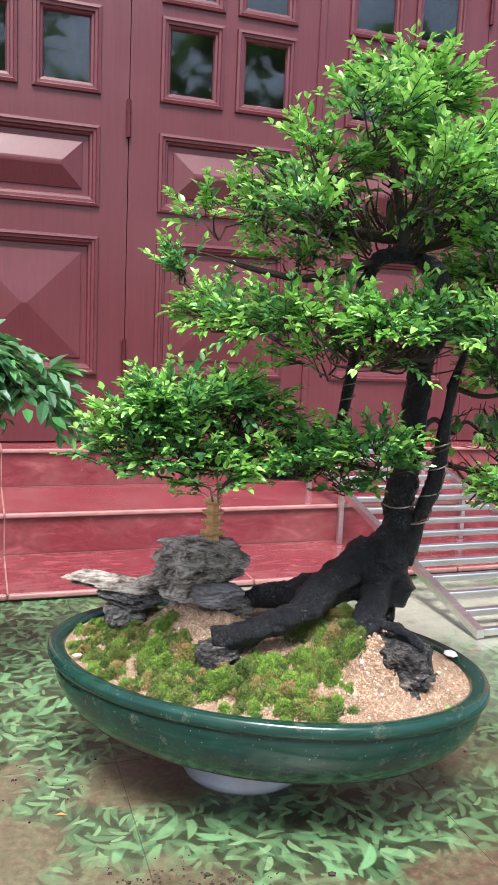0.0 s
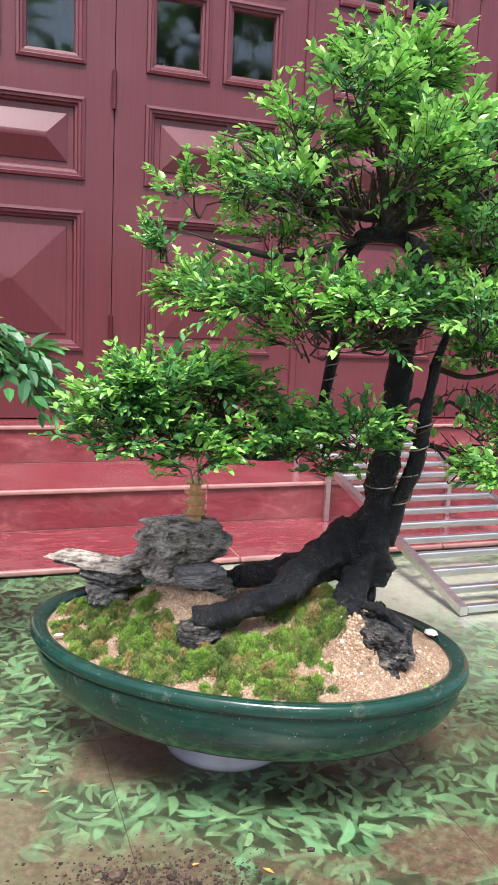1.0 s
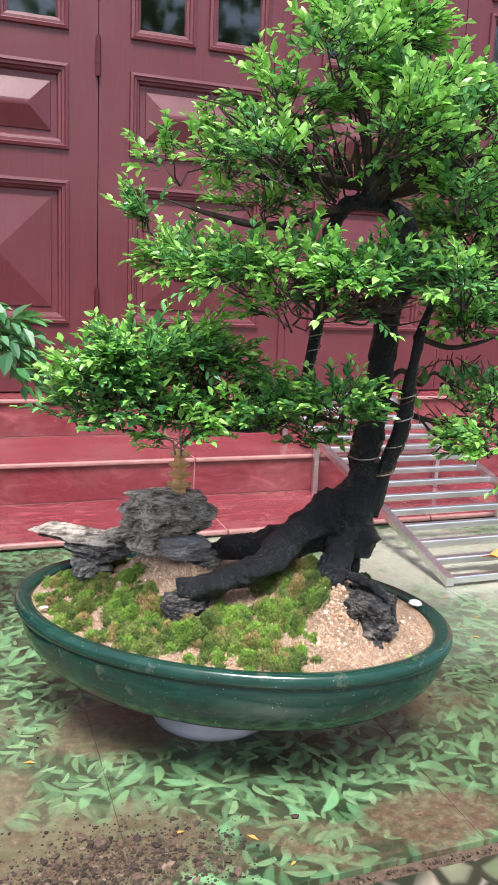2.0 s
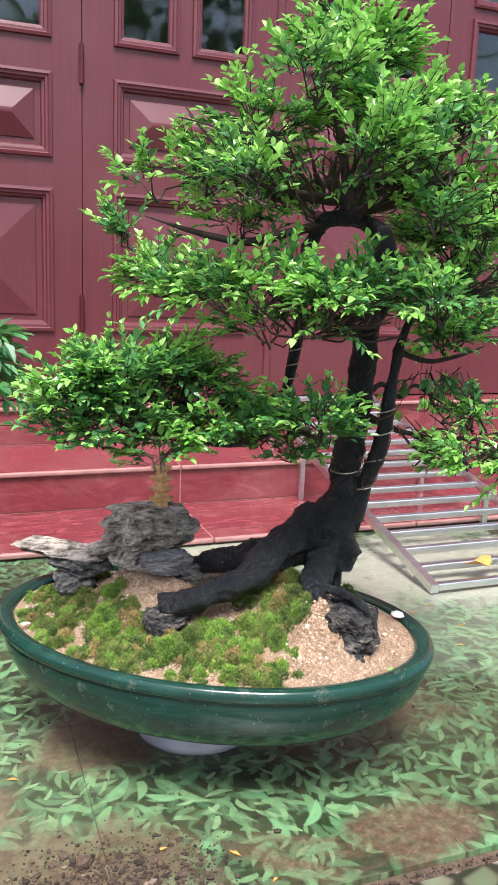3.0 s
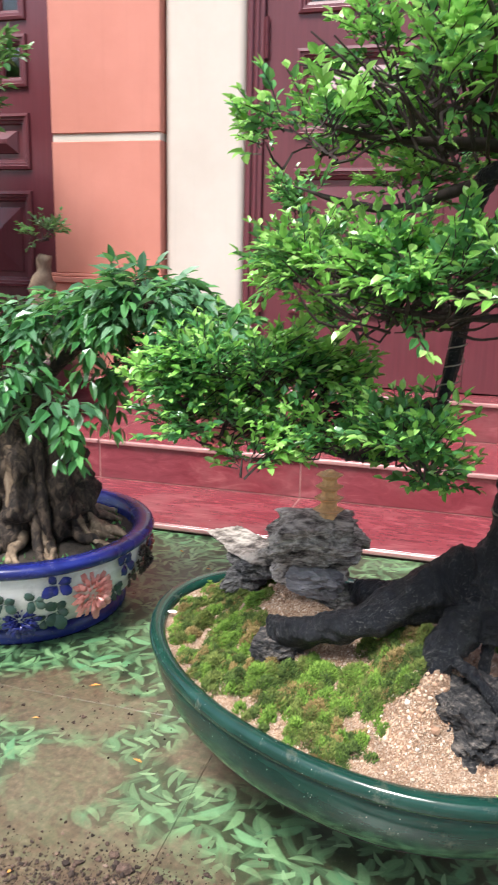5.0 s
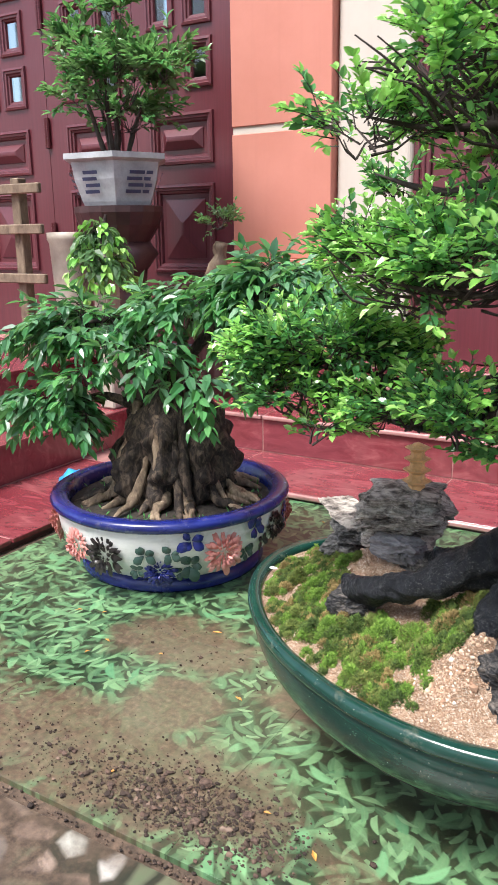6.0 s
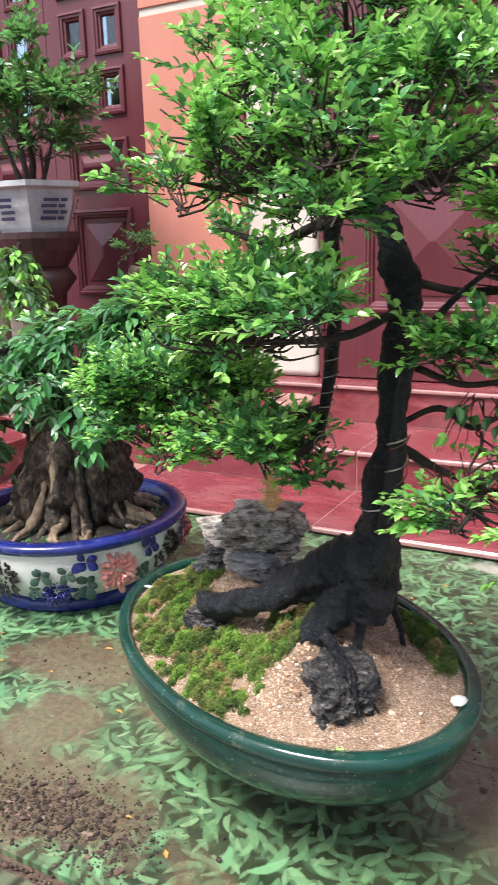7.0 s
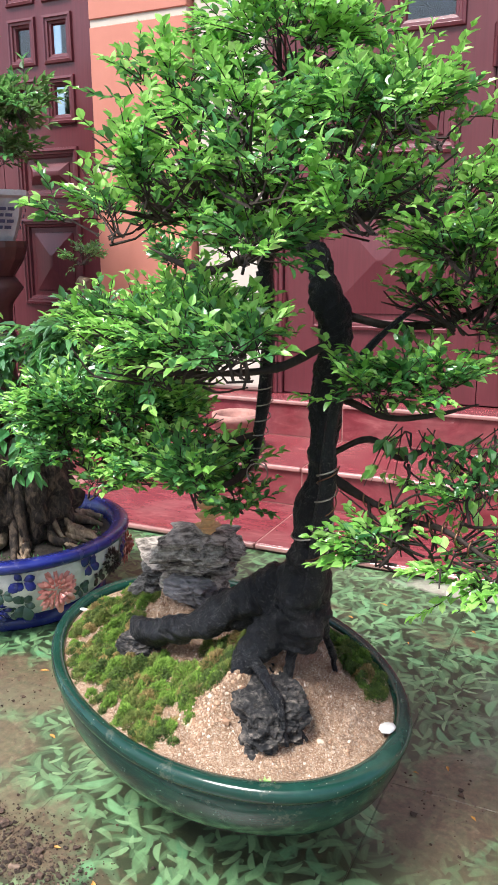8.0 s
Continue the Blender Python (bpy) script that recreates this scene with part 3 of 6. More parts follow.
def build_walls():
    coral_y = 4.06
    pier = thing("wall_pier", (-1.2, coral_y, 0.37), "coral painted wall pier with cream bands and a moulded foot", "wall", kind="structure")
    z, bands = 0.86, (1.473, 2.16, 2.86)
    for b in (*bands, 3.4):
        part("panel", boxed(-1.437, -0.878, coral_y, 4.4, z, b, bevel=0.004), CORAL, pier)
        if b < 3.3:
            part("band", boxed(-1.433, -0.882, coral_y + 0.008, 4.39, b, b + 0.035), CREAM, pier, "recessed cream band")
        z = b + 0.035
    foot = bmesh.new()
    for d, a, b in ((0.05, 0.815, 0.843), (0.03, 0.843, 0.86), (0.035, 0.37, 0.815)):
        box(foot, -1.437 - d, -0.878 + d * 0.2, coral_y - d, 4.4, a, b, bevel=0.004)
    part("foot", foot, CORAL, pier)
    column = thing("wall_column", (-0.7, 4.1, 0.37), "smooth cream painted wall beside the door frame", "wall", kind="structure")
    bm = bmesh.new()
    box(bm, -0.876, -0.489, 4.105, 4.4, 0.37, 3.4, bevel=0.035, segments=5)
    part("shaft", bm, CREAM, column)
    walls = (("wall_north", -0.487, 3.482, 4.14, 4.4, 3.102, 4.4), ("wall_over_side_door", -4.3, -1.439, 4.1, 4.4, 3.102, 4.4),
             ("wall_over_pier", -1.437, -0.489, 4.1, 4.4, 3.402, 4.4), ("wall_east", 3.484, 6.0, 4.06, 4.4, 0.0, 4.4), ("wall_west", -6.0, -4.302, 4.06, 4.4, 0.0, 4.4))
    for name, x0, x1, y0, y1, z0, z1 in walls:
        tagged(part(name, boxed(x0, x1, y0, y1, z0, z1), CORAL), "plain coral painted house wall", "wall", kind="structure")
    room = bmesh.new()
    box(room, -3.4, 6, 8.0, 8.2, 0, 4.4)
    # added gaps: sky strips through the side panes stand in for white reflections
    for x0, x1 in ((-10, -7.4), (-7.0, -6.1), (-5.75, -4.9), (-4.6, -3.4)):
        box(room, x0, x1, 8.0, 8.2, 0, 4.4)
    box(room, -10.2, -10, 4.4, 8.2, 0, 4.4)
    box(room, 6, 6.2, 4.4, 8.2, 0, 4.4)
    box(room, -10, -6, 4.2, 4.4, 0, 4.4)
    tagged(part("wall_inner", room, ROOM), "dim plastered walls behind the doors, with added gaps that show bright sky", "wall", kind="structure")
    tagged(part("floor_inner", boxed(-10, 6, 4.4, 8, 0.3, 0.37), ROOM), "dim floor of the room behind the doors", "floor", kind="structure")
    tagged(part("ceiling", boxed(-10.2, 6.2, 4.4, 8.2, 4.4, 4.5), ROOM), "plain ceiling of the room behind the doors", "ceiling", kind="structure")


build_walls()


# ---- foliage ----
def leaf_cloud(name, clumps, parent, materials, label, leaf=(0.0155, 0.025), twig_mat=TWIG, seed=1, pairs=6, twig_len=(0.05, 0.1), droop=0.0, new_share=0.35, lift=0.36, ratio=0.58, bunch=7, spread=0.48, dense=1.0):
    """Bunches of leafy shoots carried by branchlets. clumps: rows of (centre, radii, shoots). Returns the crown, with its twigs under it."""
    rng = np.random.default_rng(seed)
    V, F, S = [], [], []
    tv, tf = [], []

    def twig(line, w0, w1):
        k = len(tv)
        d = line[-1] - line[0]
        a = np.cross(d, (0.3, 0.5, 0.81))
        a /= np.linalg.norm(a) + 1e-9
        b = np.cross(d, a)
        b /= np.linalg.norm(b) + 1e-9
        for j, p in enumerate(line):
            w = w0 + (w1 - w0) * j / (len(line) - 1)
            for q in (a, -0.5 * a + 0.87 * b, -0.5 * a - 0.87 * b):
                tv.append(p + q * w)
        for j in range(len(line) - 1):
            for m in range(3):
                i0, i1 = k + 3 * j + m, k + 3 * j + (m + 1) % 3
                tf.append((i0, i1, i1 + 3, i0 + 3))
        return a, b

    for centre, radii, count in clumps:
        centre, radii = np.array(centre, float), np.array(radii, float)
        radii = np.maximum(radii - np.array((0.6, 0.6, 0.5)) * twig_len[1], radii * 0.4)
        root = centre - np.array((0, 0, radii[2] * 0.8 + 0.01))
        for _ in range(max(3, int(count * dense / bunch))):
            d = rng.normal(size=3)
            d[2] = abs(d[2]) * 0.9 if rng.random() < 0.85 else -abs(d[2]) * 0.45
            d /= np.linalg.norm(d)
            reach = rng.uniform(0.25, 1.15) ** 0.6
            c = centre + d * radii * reach
            mid = (root + c) / 2 + np.array((0, 0, -0.15)) * np.linalg.norm(c - root) + rng.normal(0, 0.008, 3)
            twig([root + rng.normal(0, 0.006, 3), mid, c], 0.0026, 0.0013)
            fresh = rng.random()
            for _ in range(bunch + rng.integers(-2, 3)):
                out = d * np.array((1, 1, 0.35)) + rng.normal(0, spread, 3) * np.array((1, 1, 0.7)) + np.array((0, 0, lift - droop))
                out /= np.linalg.norm(out)
                length = rng.uniform(*twig_len)
                base = c + rng.normal(0, 0.008, 3)
                curl = rng.normal(0, 0.18, 3) * length

                def along(t):
                    return base + out * length * t + curl * t * (1 - t) + np.array((0, 0, -droop * length * t * t))

                a, b = twig([along(t) for t in (0, 0.5, 1)], 0.0012, 0.0006)
                young = fresh < new_share or rng.random() < new_share * 0.4
                n = max(2, int(pairs * length / twig_len[1] * rng.uniform(0.9, 1.25)) + 1)
                turn = rng.uniform(0, np.pi)
                for j in range(n):
                    t = 0.12 + 0.88 * (j + 0.6) / n
                    p = along(t)
                    turn += 1.3 + rng.normal(0, 0.25)
                    for sgn in (1, -1):
                        if rng.random() < 0.08:
                            continue
                        side = sgn * (a * np.cos(turn) + b * np.sin(turn)) * np.array((1, 1, 0.35))
                        g = side * (0.9 - 0.45 * t) + out * rng.uniform(0.45, 0.95) + np.array((0, 0, -droop * 0.8)) + rng.normal(0, 0.14, 3)
                        g /= np.linalg.norm(g)
                        up = np.array((0, 0, 1.0)) + rng.normal(0, 0.3, 3)
                        x = np.cross(g, up)
                        x /= np.linalg.norm(x) + 1e-9
                        up = np.cross(x, g)
                        s = rng.uniform(*leaf) * (1.05 - 0.5 * abs(t - 0.5))
                        w = s * ratio * rng.uniform(0.85, 1.1)
                        f = len(V)
                        fold = up * w * 0.26
                        drop = -up * s * rng.uniform(0.02, 0.18)
                        V += [p, p + g * s * 0.36 + x * w * 0.5 + fold, p + g * s * 0.4, p + g * s * 0.36 - x * w * 0.5 + fold,
                              p + g * s * 0.72 + x * w * 0.37 + fold * 0.7 + drop * 0.4, p + g * s * 0.74 + drop * 0.45, p + g * s * 0.72 - x * w * 0.37 + fold * 0.7 + drop * 0.4, p + g * s + drop]
                        F += [(f, f + 1, f + 2), (f, f + 2, f + 3), (f + 1, f + 4, f + 5, f + 2), (f + 2, f + 5, f + 6, f + 3), (f + 4, f + 7, f + 5), (f + 5, f + 7, f + 6)]
                        S += [1 if (young and t > 0.3) or t > 0.8 else 0] * 6
    crown = tagged(raw(name, V, F, materials, parent, label, slots=S), label, kind="stuff")
    tagged(raw("twigwork", tv, tf, twig_mat, crown), kind="stuff")
    return crown


# ---- the large bonsai ----
BONSAI_SHIFT = Vector((0.016, 0.03, 0.0))
not_bonsai = set(bpy.data.objects)
POT = (0.424, 1.725, 0.0)
POT_TURN = radians(147)
POT_A, POT_B = 0.456, 0.305


def oval(x, y):
    """How far a place lies from the pot's middle: 1 at the rim."""
    c, s = math.cos(POT_TURN), math.sin(POT_TURN)
    u, v = x - POT[0], y - POT[1]
    return math.hypot((u * c + v * s) / POT_A, (-u * s + v * c) / POT_B)


def bump_at(x, y, cx, cy, r, h):
    return h * math.exp(-((x - cx) ** 2 + (y - cy) ** 2) / (r * r))


def soil_height(x, y):
    z = 0.264 + 0.02 * max(0.0, 1 - oval(x, y) ** 3)
    z += bump_at(x, y, 0.60, 1.56, 0.09, 0.06) + bump_at(x, y, 0.56, 1.50, 0.05, 0.03) + bump_at(x, y, 0.40, 1.62, 0.13, 0.03) + bump_at(x, y, 0.31, 1.81, 0.115, 0.085) + bump_at(x, y, 0.57, 1.70, 0.14, 0.045) + bump_at(x, y, 0.53, 1.60, 0.075, 0.045)
    z += bump_at(x, y, 0.545, 1.475, 0.04, 0.022)
    calm = max(0.0, 1 - max(0.0, oval(x, y) / 0.93) ** 8)
    return z + calm * (0.014 * noise.noise((x * 16, y * 16, 0.3)) + 0.013 * noise.noise((x * 42, y * 42, 2.0)) + 0.0065 * noise.noise((x * 85, y * 85, 7.0)) + 0.0022 * noise.noise((x * 150, y * 150, 4.0)))


def bonsai_pot():
    pot = thing("oval_pot", POT, "wide oval dark green glazed ceramic bonsai pot with a rolled rim", "pot")
    under = [(0.55, 0.118), (0.66, 0.12), (0.76, 0.131), (0.85, 0.149)]
    body = [(0.848, 0.149), (0.90, 0.167), (0.945, 0.19), (0.972, 0.215), (0.984, 0.238), (0.986, 0.25), (0.98, 0.2555)]
    lip = [(0.979, 0.2548), (0.99, 0.2552), (1.004, 0.258), (1.011, 0.265), (1.009, 0.273), (1.0, 0.279), (0.985, 0.2815), (0.955, 0.2815), (0.935, 0.279), (0.926, 0.272), (0.922, 0.25), (0.92, 0.21), (0.7, 0.16)]
    for name, rows, mat, label in (("underside", under, BRICK, "unglazed purplish brown underside"), ("bowl", body, GREEN_GLAZE, "dark green glazed side"), ("rim", lip, GREEN_GLAZE, "rolled green rim with worn dusty edge")):
        part(name, lathe(bmesh.new(), rows, 128, POT[0], POT[1], POT_A, POT_B, POT_TURN, wobble=0.006, close=name == "underside"), mat, pot, label, smooth=True)
    c, s = math.cos(POT_TURN), math.sin(POT_TURN)
    for mid in (34, 146, 214, 326):
        bm = bmesh.new()
        rows = []
        for k in range(9):
            a = radians(mid - 20 + 5 * k)
            drop = 0.082 + 0.006 * abs(k - 4) ** 1.5 / 8
            rows.append([bm.verts.new((POT[0] + POT_A * q * math.cos(a) * c - POT_B * q * math.sin(a) * s, POT[1] + POT_A * q * math.cos(a) * s + POT_B * q * math.sin(a) * c, z)) for q, z in ((0.56, 0.124), (0.55, drop + 0.012), (0.535, drop), (0.44, drop), (0.43, drop + 0.012), (0.42, 0.124))])
        for p, q in zip(rows, rows[1:]):
            for m in range(5):
                bm.faces.new((p[m], p[m + 1], q[m + 1], q[m]))
        bm.faces.new(rows[0])
        bm.faces.new(rows[-1][::-1])
        part("foot_block", bm, BRICK, pot, "purplish brown unglazed foot")
    # soil
    n_r, n_a = 110, 340
    V, F = [(POT[0], POT[1], soil_height(POT[0], POT[1]))], []
    c, s = math.cos(POT_TURN), math.sin(POT_TURN)
    for i in range(1, n_r + 1):
        q = 0.934 * i / n_r
        for j in range(n_a):
            a = 2 * math.pi * j / n_a
            u, v = POT_A * q * math.cos(a), POT_B * q * math.sin(a)
            x, y = POT[0] + u * c - v * s, POT[1] + u * s + v * c
            V.append((x, y, soil_height(x, y)))
    for j in range(n_a):
        F.append((0, 1 + j, 1 + (j + 1) % n_a))
    for i in range(n_r - 1):
        for j in range(n_a):
            a, b = 1 + i * n_a + j, 1 + i * n_a + (j + 1) % n_a
            F.append((a, a + n_a, b + n_a, b))
    sand = tagged(raw("sand", V, F, SAND, None, smooth=True), "coarse pinkish sand filling the bonsai pot", "sand", kind="stuff")
    # grains and small stones on the sand
    rng = np.random.default_rng(4)
    V, F = [], []
    while len(V) < 4 * 20000:
        x, y = POT[0] + rng.uniform(-0.46, 0.46), POT[1] + rng.uniform(-0.42, 0.42)
        if oval(x, y) > 0.915:
            continue
        r = rng.uniform(0.0007, 0.0019) * (2.0 if rng.random() < 0.16 else 1)
        z = soil_height(x, y)
        f = len(V)
        rot = rng.uniform(0, 6.28)
        for k in range(3):
            a = rot + k * 2.094 + rng.normal(0, 0.3)
            V.append((x + r * math.cos(a), y + r * math.sin(a), z - r * 0.3))
        V.append((x, y, z + r * rng.uniform(0.6, 1.2)))
        F += [(f, f + 1, f + 3), (f + 1, f + 2, f + 3), (f + 2, f, f + 3)]
    ico = bmesh.new()
    bmesh.ops.create_icosphere(ico, subdivisions=1, radius=1.0)
    iv, fi = np.array([v.co for v in ico.verts]), [[v.index for v in f.verts] for f in ico.faces]
    ico.free()
    for cx, cy, spread, count, big in ((0.545, 1.475, 0.03, 420, 1.0), (0.66, 1.44, 0.06, 420, 0.7), (0.70, 1.58, 0.06, 320, 0.8), (0.40, 1.60, 0.05, 160, 0.8), (0.27, 1.76, 0.05, 160, 0.9)):
        for _ in range(count):
            x, y = cx + rng.normal(0, spread), cy + rng.normal(0, spread)
            if oval(x, y) > 0.9:
                continue
            r = min(0.008, 0.0015 * big * math.exp(rng.normal(0, 0.5)))
            f = len(V)
            k = iv * (1 + rng.normal(0, 0.2, (len(iv), 1))) * r
            V += (k + np.array((x, y, soil_height(x, y) + r * 0.2))).tolist()
            F += [[f + i for i in q] for q in fi]
    tagged(raw("sand_grains", V, F, GRAIN, None), "loose grains lying on the sand", "gravel", kind="stuff")


GRAIN = None


def m_grain():
    n = Nodes("loose_grain", 0.9)
    n.color(n.ramp(n.per_island(), (0.0, (0.24, 0.13, 0.08)), (0.5, (0.46, 0.295, 0.19)), (0.85, (0.58, 0.42, 0.3)), (1.0, (0.76, 0.68, 0.58))))
    return n.mat


GRAIN = m_grain()
bonsai_pot()


def pot_support():
    stand = thing("turntable", (0.42, 1.79, 0), "round grey metal stand under the pot", "stand")
    bm = bmesh.new()
    lathe(bm, [(0.134, 0.0), (0.136, 0.005), (0.132, 0.012), (0.12, 0.05), (0.112, 0.09), (0.11, 0.1175)], 48, 0.42, 1.79)
    part("disc", bm, PLATE, stand, smooth=True)


pot_support()


def moss():
    """Cushions of moss: low mounds set with fine upright tufts."""
    patches = ((0.20, 1.72, 0.09), (0.13, 1.80, 0.07), (0.25, 1.61, 0.085), (0.35, 1.52, 0.09), (0.43, 1.47, 0.08), (0.50, 1.56, 0.075), (0.32, 1.57, 0.07), (0.12, 1.90, 0.06), (0.27, 1.66, 0.06), (0.72, 1.80, 0.055), (0.69, 1.86, 0.055), (0.76, 1.735, 0.04), (0.22, 1.97, 0.07), (0.41, 1.59, 0.06), (0.50, 1.64, 0.05), (0.17, 1.66, 0.05), (0.10, 1.73, 0.055), (0.16, 1.60, 0.05), (0.43, 1.53, 0.06), (0.62, 1.90, 0.05), (0.53, 1.595, 0.05), (0.51, 1.55, 0.045), (0.09, 1.84, 0.05))
    rng = np.random.default_rng(9)
    V, F, S = [], [], []
    for cx, cy, r in patches:
        for _ in range(int(85 * (r / 0.05) ** 2)):
            a, q = rng.uniform(0, 6.283), r * math.sqrt(rng.random()) * 0.95
            mx, my, mr = cx + q * math.cos(a), cy + q * math.sin(a), rng.uniform(0.004, 0.011) * (2.0 if rng.random() < 0.12 else 1.0)
            bare = any(math.hypot(mx - bx, my - by) < br for bx, by, br in ((0.405, 1.655, 0.055), (0.335, 1.62, 0.03), (0.30, 1.75, 0.06), (0.45, 1.60, 0.02)))
            if bare or oval(mx, my) > 0.9 or noise.noise((mx * 30, my * 30, 5.0)) + 0.5 * noise.noise((mx * 75, my * 75, 1.0)) + 0.5 * noise.noise((mx * 13, my * 13, 3.0)) < -0.13:
                continue
            patch = noise.noise((mx * 14, my * 14, 9.0))
            dome, tone = mr * rng.uniform(0.3, 1.4), int(rng.choice(4, p=(0.42, 0.26, 0.06, 0.26) if patch > -0.05 else (0.12, 0.36, 0.26, 0.26)))
            for _ in range(int(640 * (mr / 0.02) ** 2)):
                t, d = rng.uniform(0, 6.283), math.sqrt(rng.random())
                x, y = mx + mr * d * math.cos(t), my + mr * d * math.sin(t)
                if oval(x, y) > 0.915:
                    continue
                z = soil_height(x, y) + dome * (1 - d * d) - 0.002 + rng.normal(0, 0.0016)
                h, w = rng.uniform(0.002, 0.0055), rng.uniform(0.001, 0.0022)
                lx, ly = (x - mx) * 0.25 + rng.normal(0, 0.0018), (y - my) * 0.25 + rng.normal(0, 0.0018)
                k = rng.uniform(0, 6.283)
                dx, dy = w * math.cos(k), w * math.sin(k)
                f = len(V)
                V += [(x - dx, y - dy, z), (x + dx, y + dy, z), (x + lx * 0.5 - dy, y + ly * 0.5 + dx, z + h * 0.5), (x + lx, y + ly, z + h)]
                F += [(f, f + 1, f + 3), (f, f + 2, f + 3), (f + 1, f + 2, f + 3)]
                S += [tone] * 3
    tagged(raw("moss", V, F, MOSS, None, slots=S), "bright, olive and browned cushions of moss on the sand", "moss", kind="stuff")


moss()


def stone(name, at, size, label, mat=ROCK, seed=0, layers=0.0, parent=None, category="rock", turn=0.0, subdiv=5, tilt=0.0, group=""):
    """A weathered stone: a lump pulled into ledges."""
    bm = bmesh.new()
    bmesh.ops.create_icosphere(bm, subdivisions=subdiv, radius=1.0)
    off = Vector((seed * 3.7, seed * 1.3, seed * 2.1))
    c, s = math.cos(turn), math.sin(turn)
    for v in bm.verts:
        p = v.co.copy()
        m = max(abs(p.x), abs(p.y), abs(p.z))
        p = p.lerp(p / m, 0.45)
        k = 1 + 0.26 * noise.noise(p * 1.4 + off) + 0.12 * (1 - 2.4 * abs(noise.noise(p * 2.9 + off))) + 0.07 * (1 - 2.4 * abs(noise.noise(p * 7 + off))) + 0.03 * noise.noise(p * 16 + off)
        if layers:
            ledge = math.sin(p.z * layers * (1 + 0.4 * noise.noise(off + p * 0.7)) + 2.6 * noise.noise(p * 1.3 + off))
            k += 0.11 * (1 if ledge > 0 else -1) * min(1.0, abs(ledge) * 2.5) * (1 - 0.6 * abs(p.z))
        q = Vector((p.x * k * size[0], p.y * k * size[1], p.z * (k if not layers else 1 + 0.1 * noise.noise(p * 2 + off)) * size[2]))
        q.z += tilt * q.x
        v.co = Vector((q.x * c - q.y * s + at[0], q.x * s + q.y * c + at[1], q.z + at[2]))
    ob = part(name, bm, mat, parent, smooth=False)
    return tagged(ob, label, category, group) if parent is None else ob


def rocks():
    stone("tower_rock", (0.322, 1.845, 0.445), (0.078, 0.068, 0.047), "layered grey weathered rock standing in the pot", seed=2, layers=9.0, turn=0.3, subdiv=6)
    stone("base_rock", (0.318, 1.842, 0.375), (0.06, 0.058, 0.042), "grey brown rock under the layered rock", seed=5, layers=5.0)
    stone("slab_rock", (0.15, 1.965, 0.366), (0.1, 0.042, 0.009), "thin pale slate slab leaning on the rock", seed=7, layers=3.0, turn=2.35, group="slates beside the layered rock")
    stone("slab_rock", (0.185, 1.925, 0.35), (0.06, 0.046, 0.02), "dark grey slate with split layers", DARK_SLATE, seed=8, layers=8.0, turn=2.1, group="slates beside the layered rock")
    stone("slab_rock", (0.165, 1.895, 0.315), (0.046, 0.034, 0.022), "cracked grey slate block half in the sand", DARK_SLATE, seed=9, layers=5.0, turn=1.7, group="slates beside the layered rock")
    stone("slab_rock", (0.245, 1.905, 0.385), (0.055, 0.035, 0.016), "tan rock ledge beside the layered rock", seed=10, layers=4.0, turn=2.6, tilt=-0.3, group="slates beside the layered rock")
    stone("pebble_rock", (0.34, 1.765, 0.392), (0.046, 0.03, 0.021), "smooth grey stone beside the root", SMOOTH_STONE, seed=11)
    stone("pebble_rock", (0.375, 1.775, 0.365), (0.04, 0.028, 0.02), "small dark stone under the smooth one", DARK_SLATE, seed=12)
    stone("crusted_stone", (0.622, 1.52, 0.322), (0.064, 0.056, 0.046), "wide dark crusted stone gripped by the tree roots", ROOT_STONE, seed=14, subdiv=6, turn=-0.7, tilt=-0.2)
    stone("crusted_stone", (0.305, 1.63, 0.325), (0.04, 0.026, 0.02), "small black crusted stone under the root's tip", ROOT_STONE, seed=18)


DARK_SLATE = m_rocky("dark_split_slate", ((0.36, (0.012, 0.012, 0.012)), (0.45, (0.07, 0.066, 0.062)), (0.53, (0.17, 0.16, 0.15)), (0.64, (0.36, 0.34, 0.31))), 34, 1.0)
SMOOTH_STONE = m_rocky("smooth_grey_stone", ((0.35, (0.09, 0.085, 0.085)), (0.5, (0.17, 0.16, 0.165)), (0.65, (0.28, 0.265, 0.265))), 18, 0.4, 0.7)
rocks()


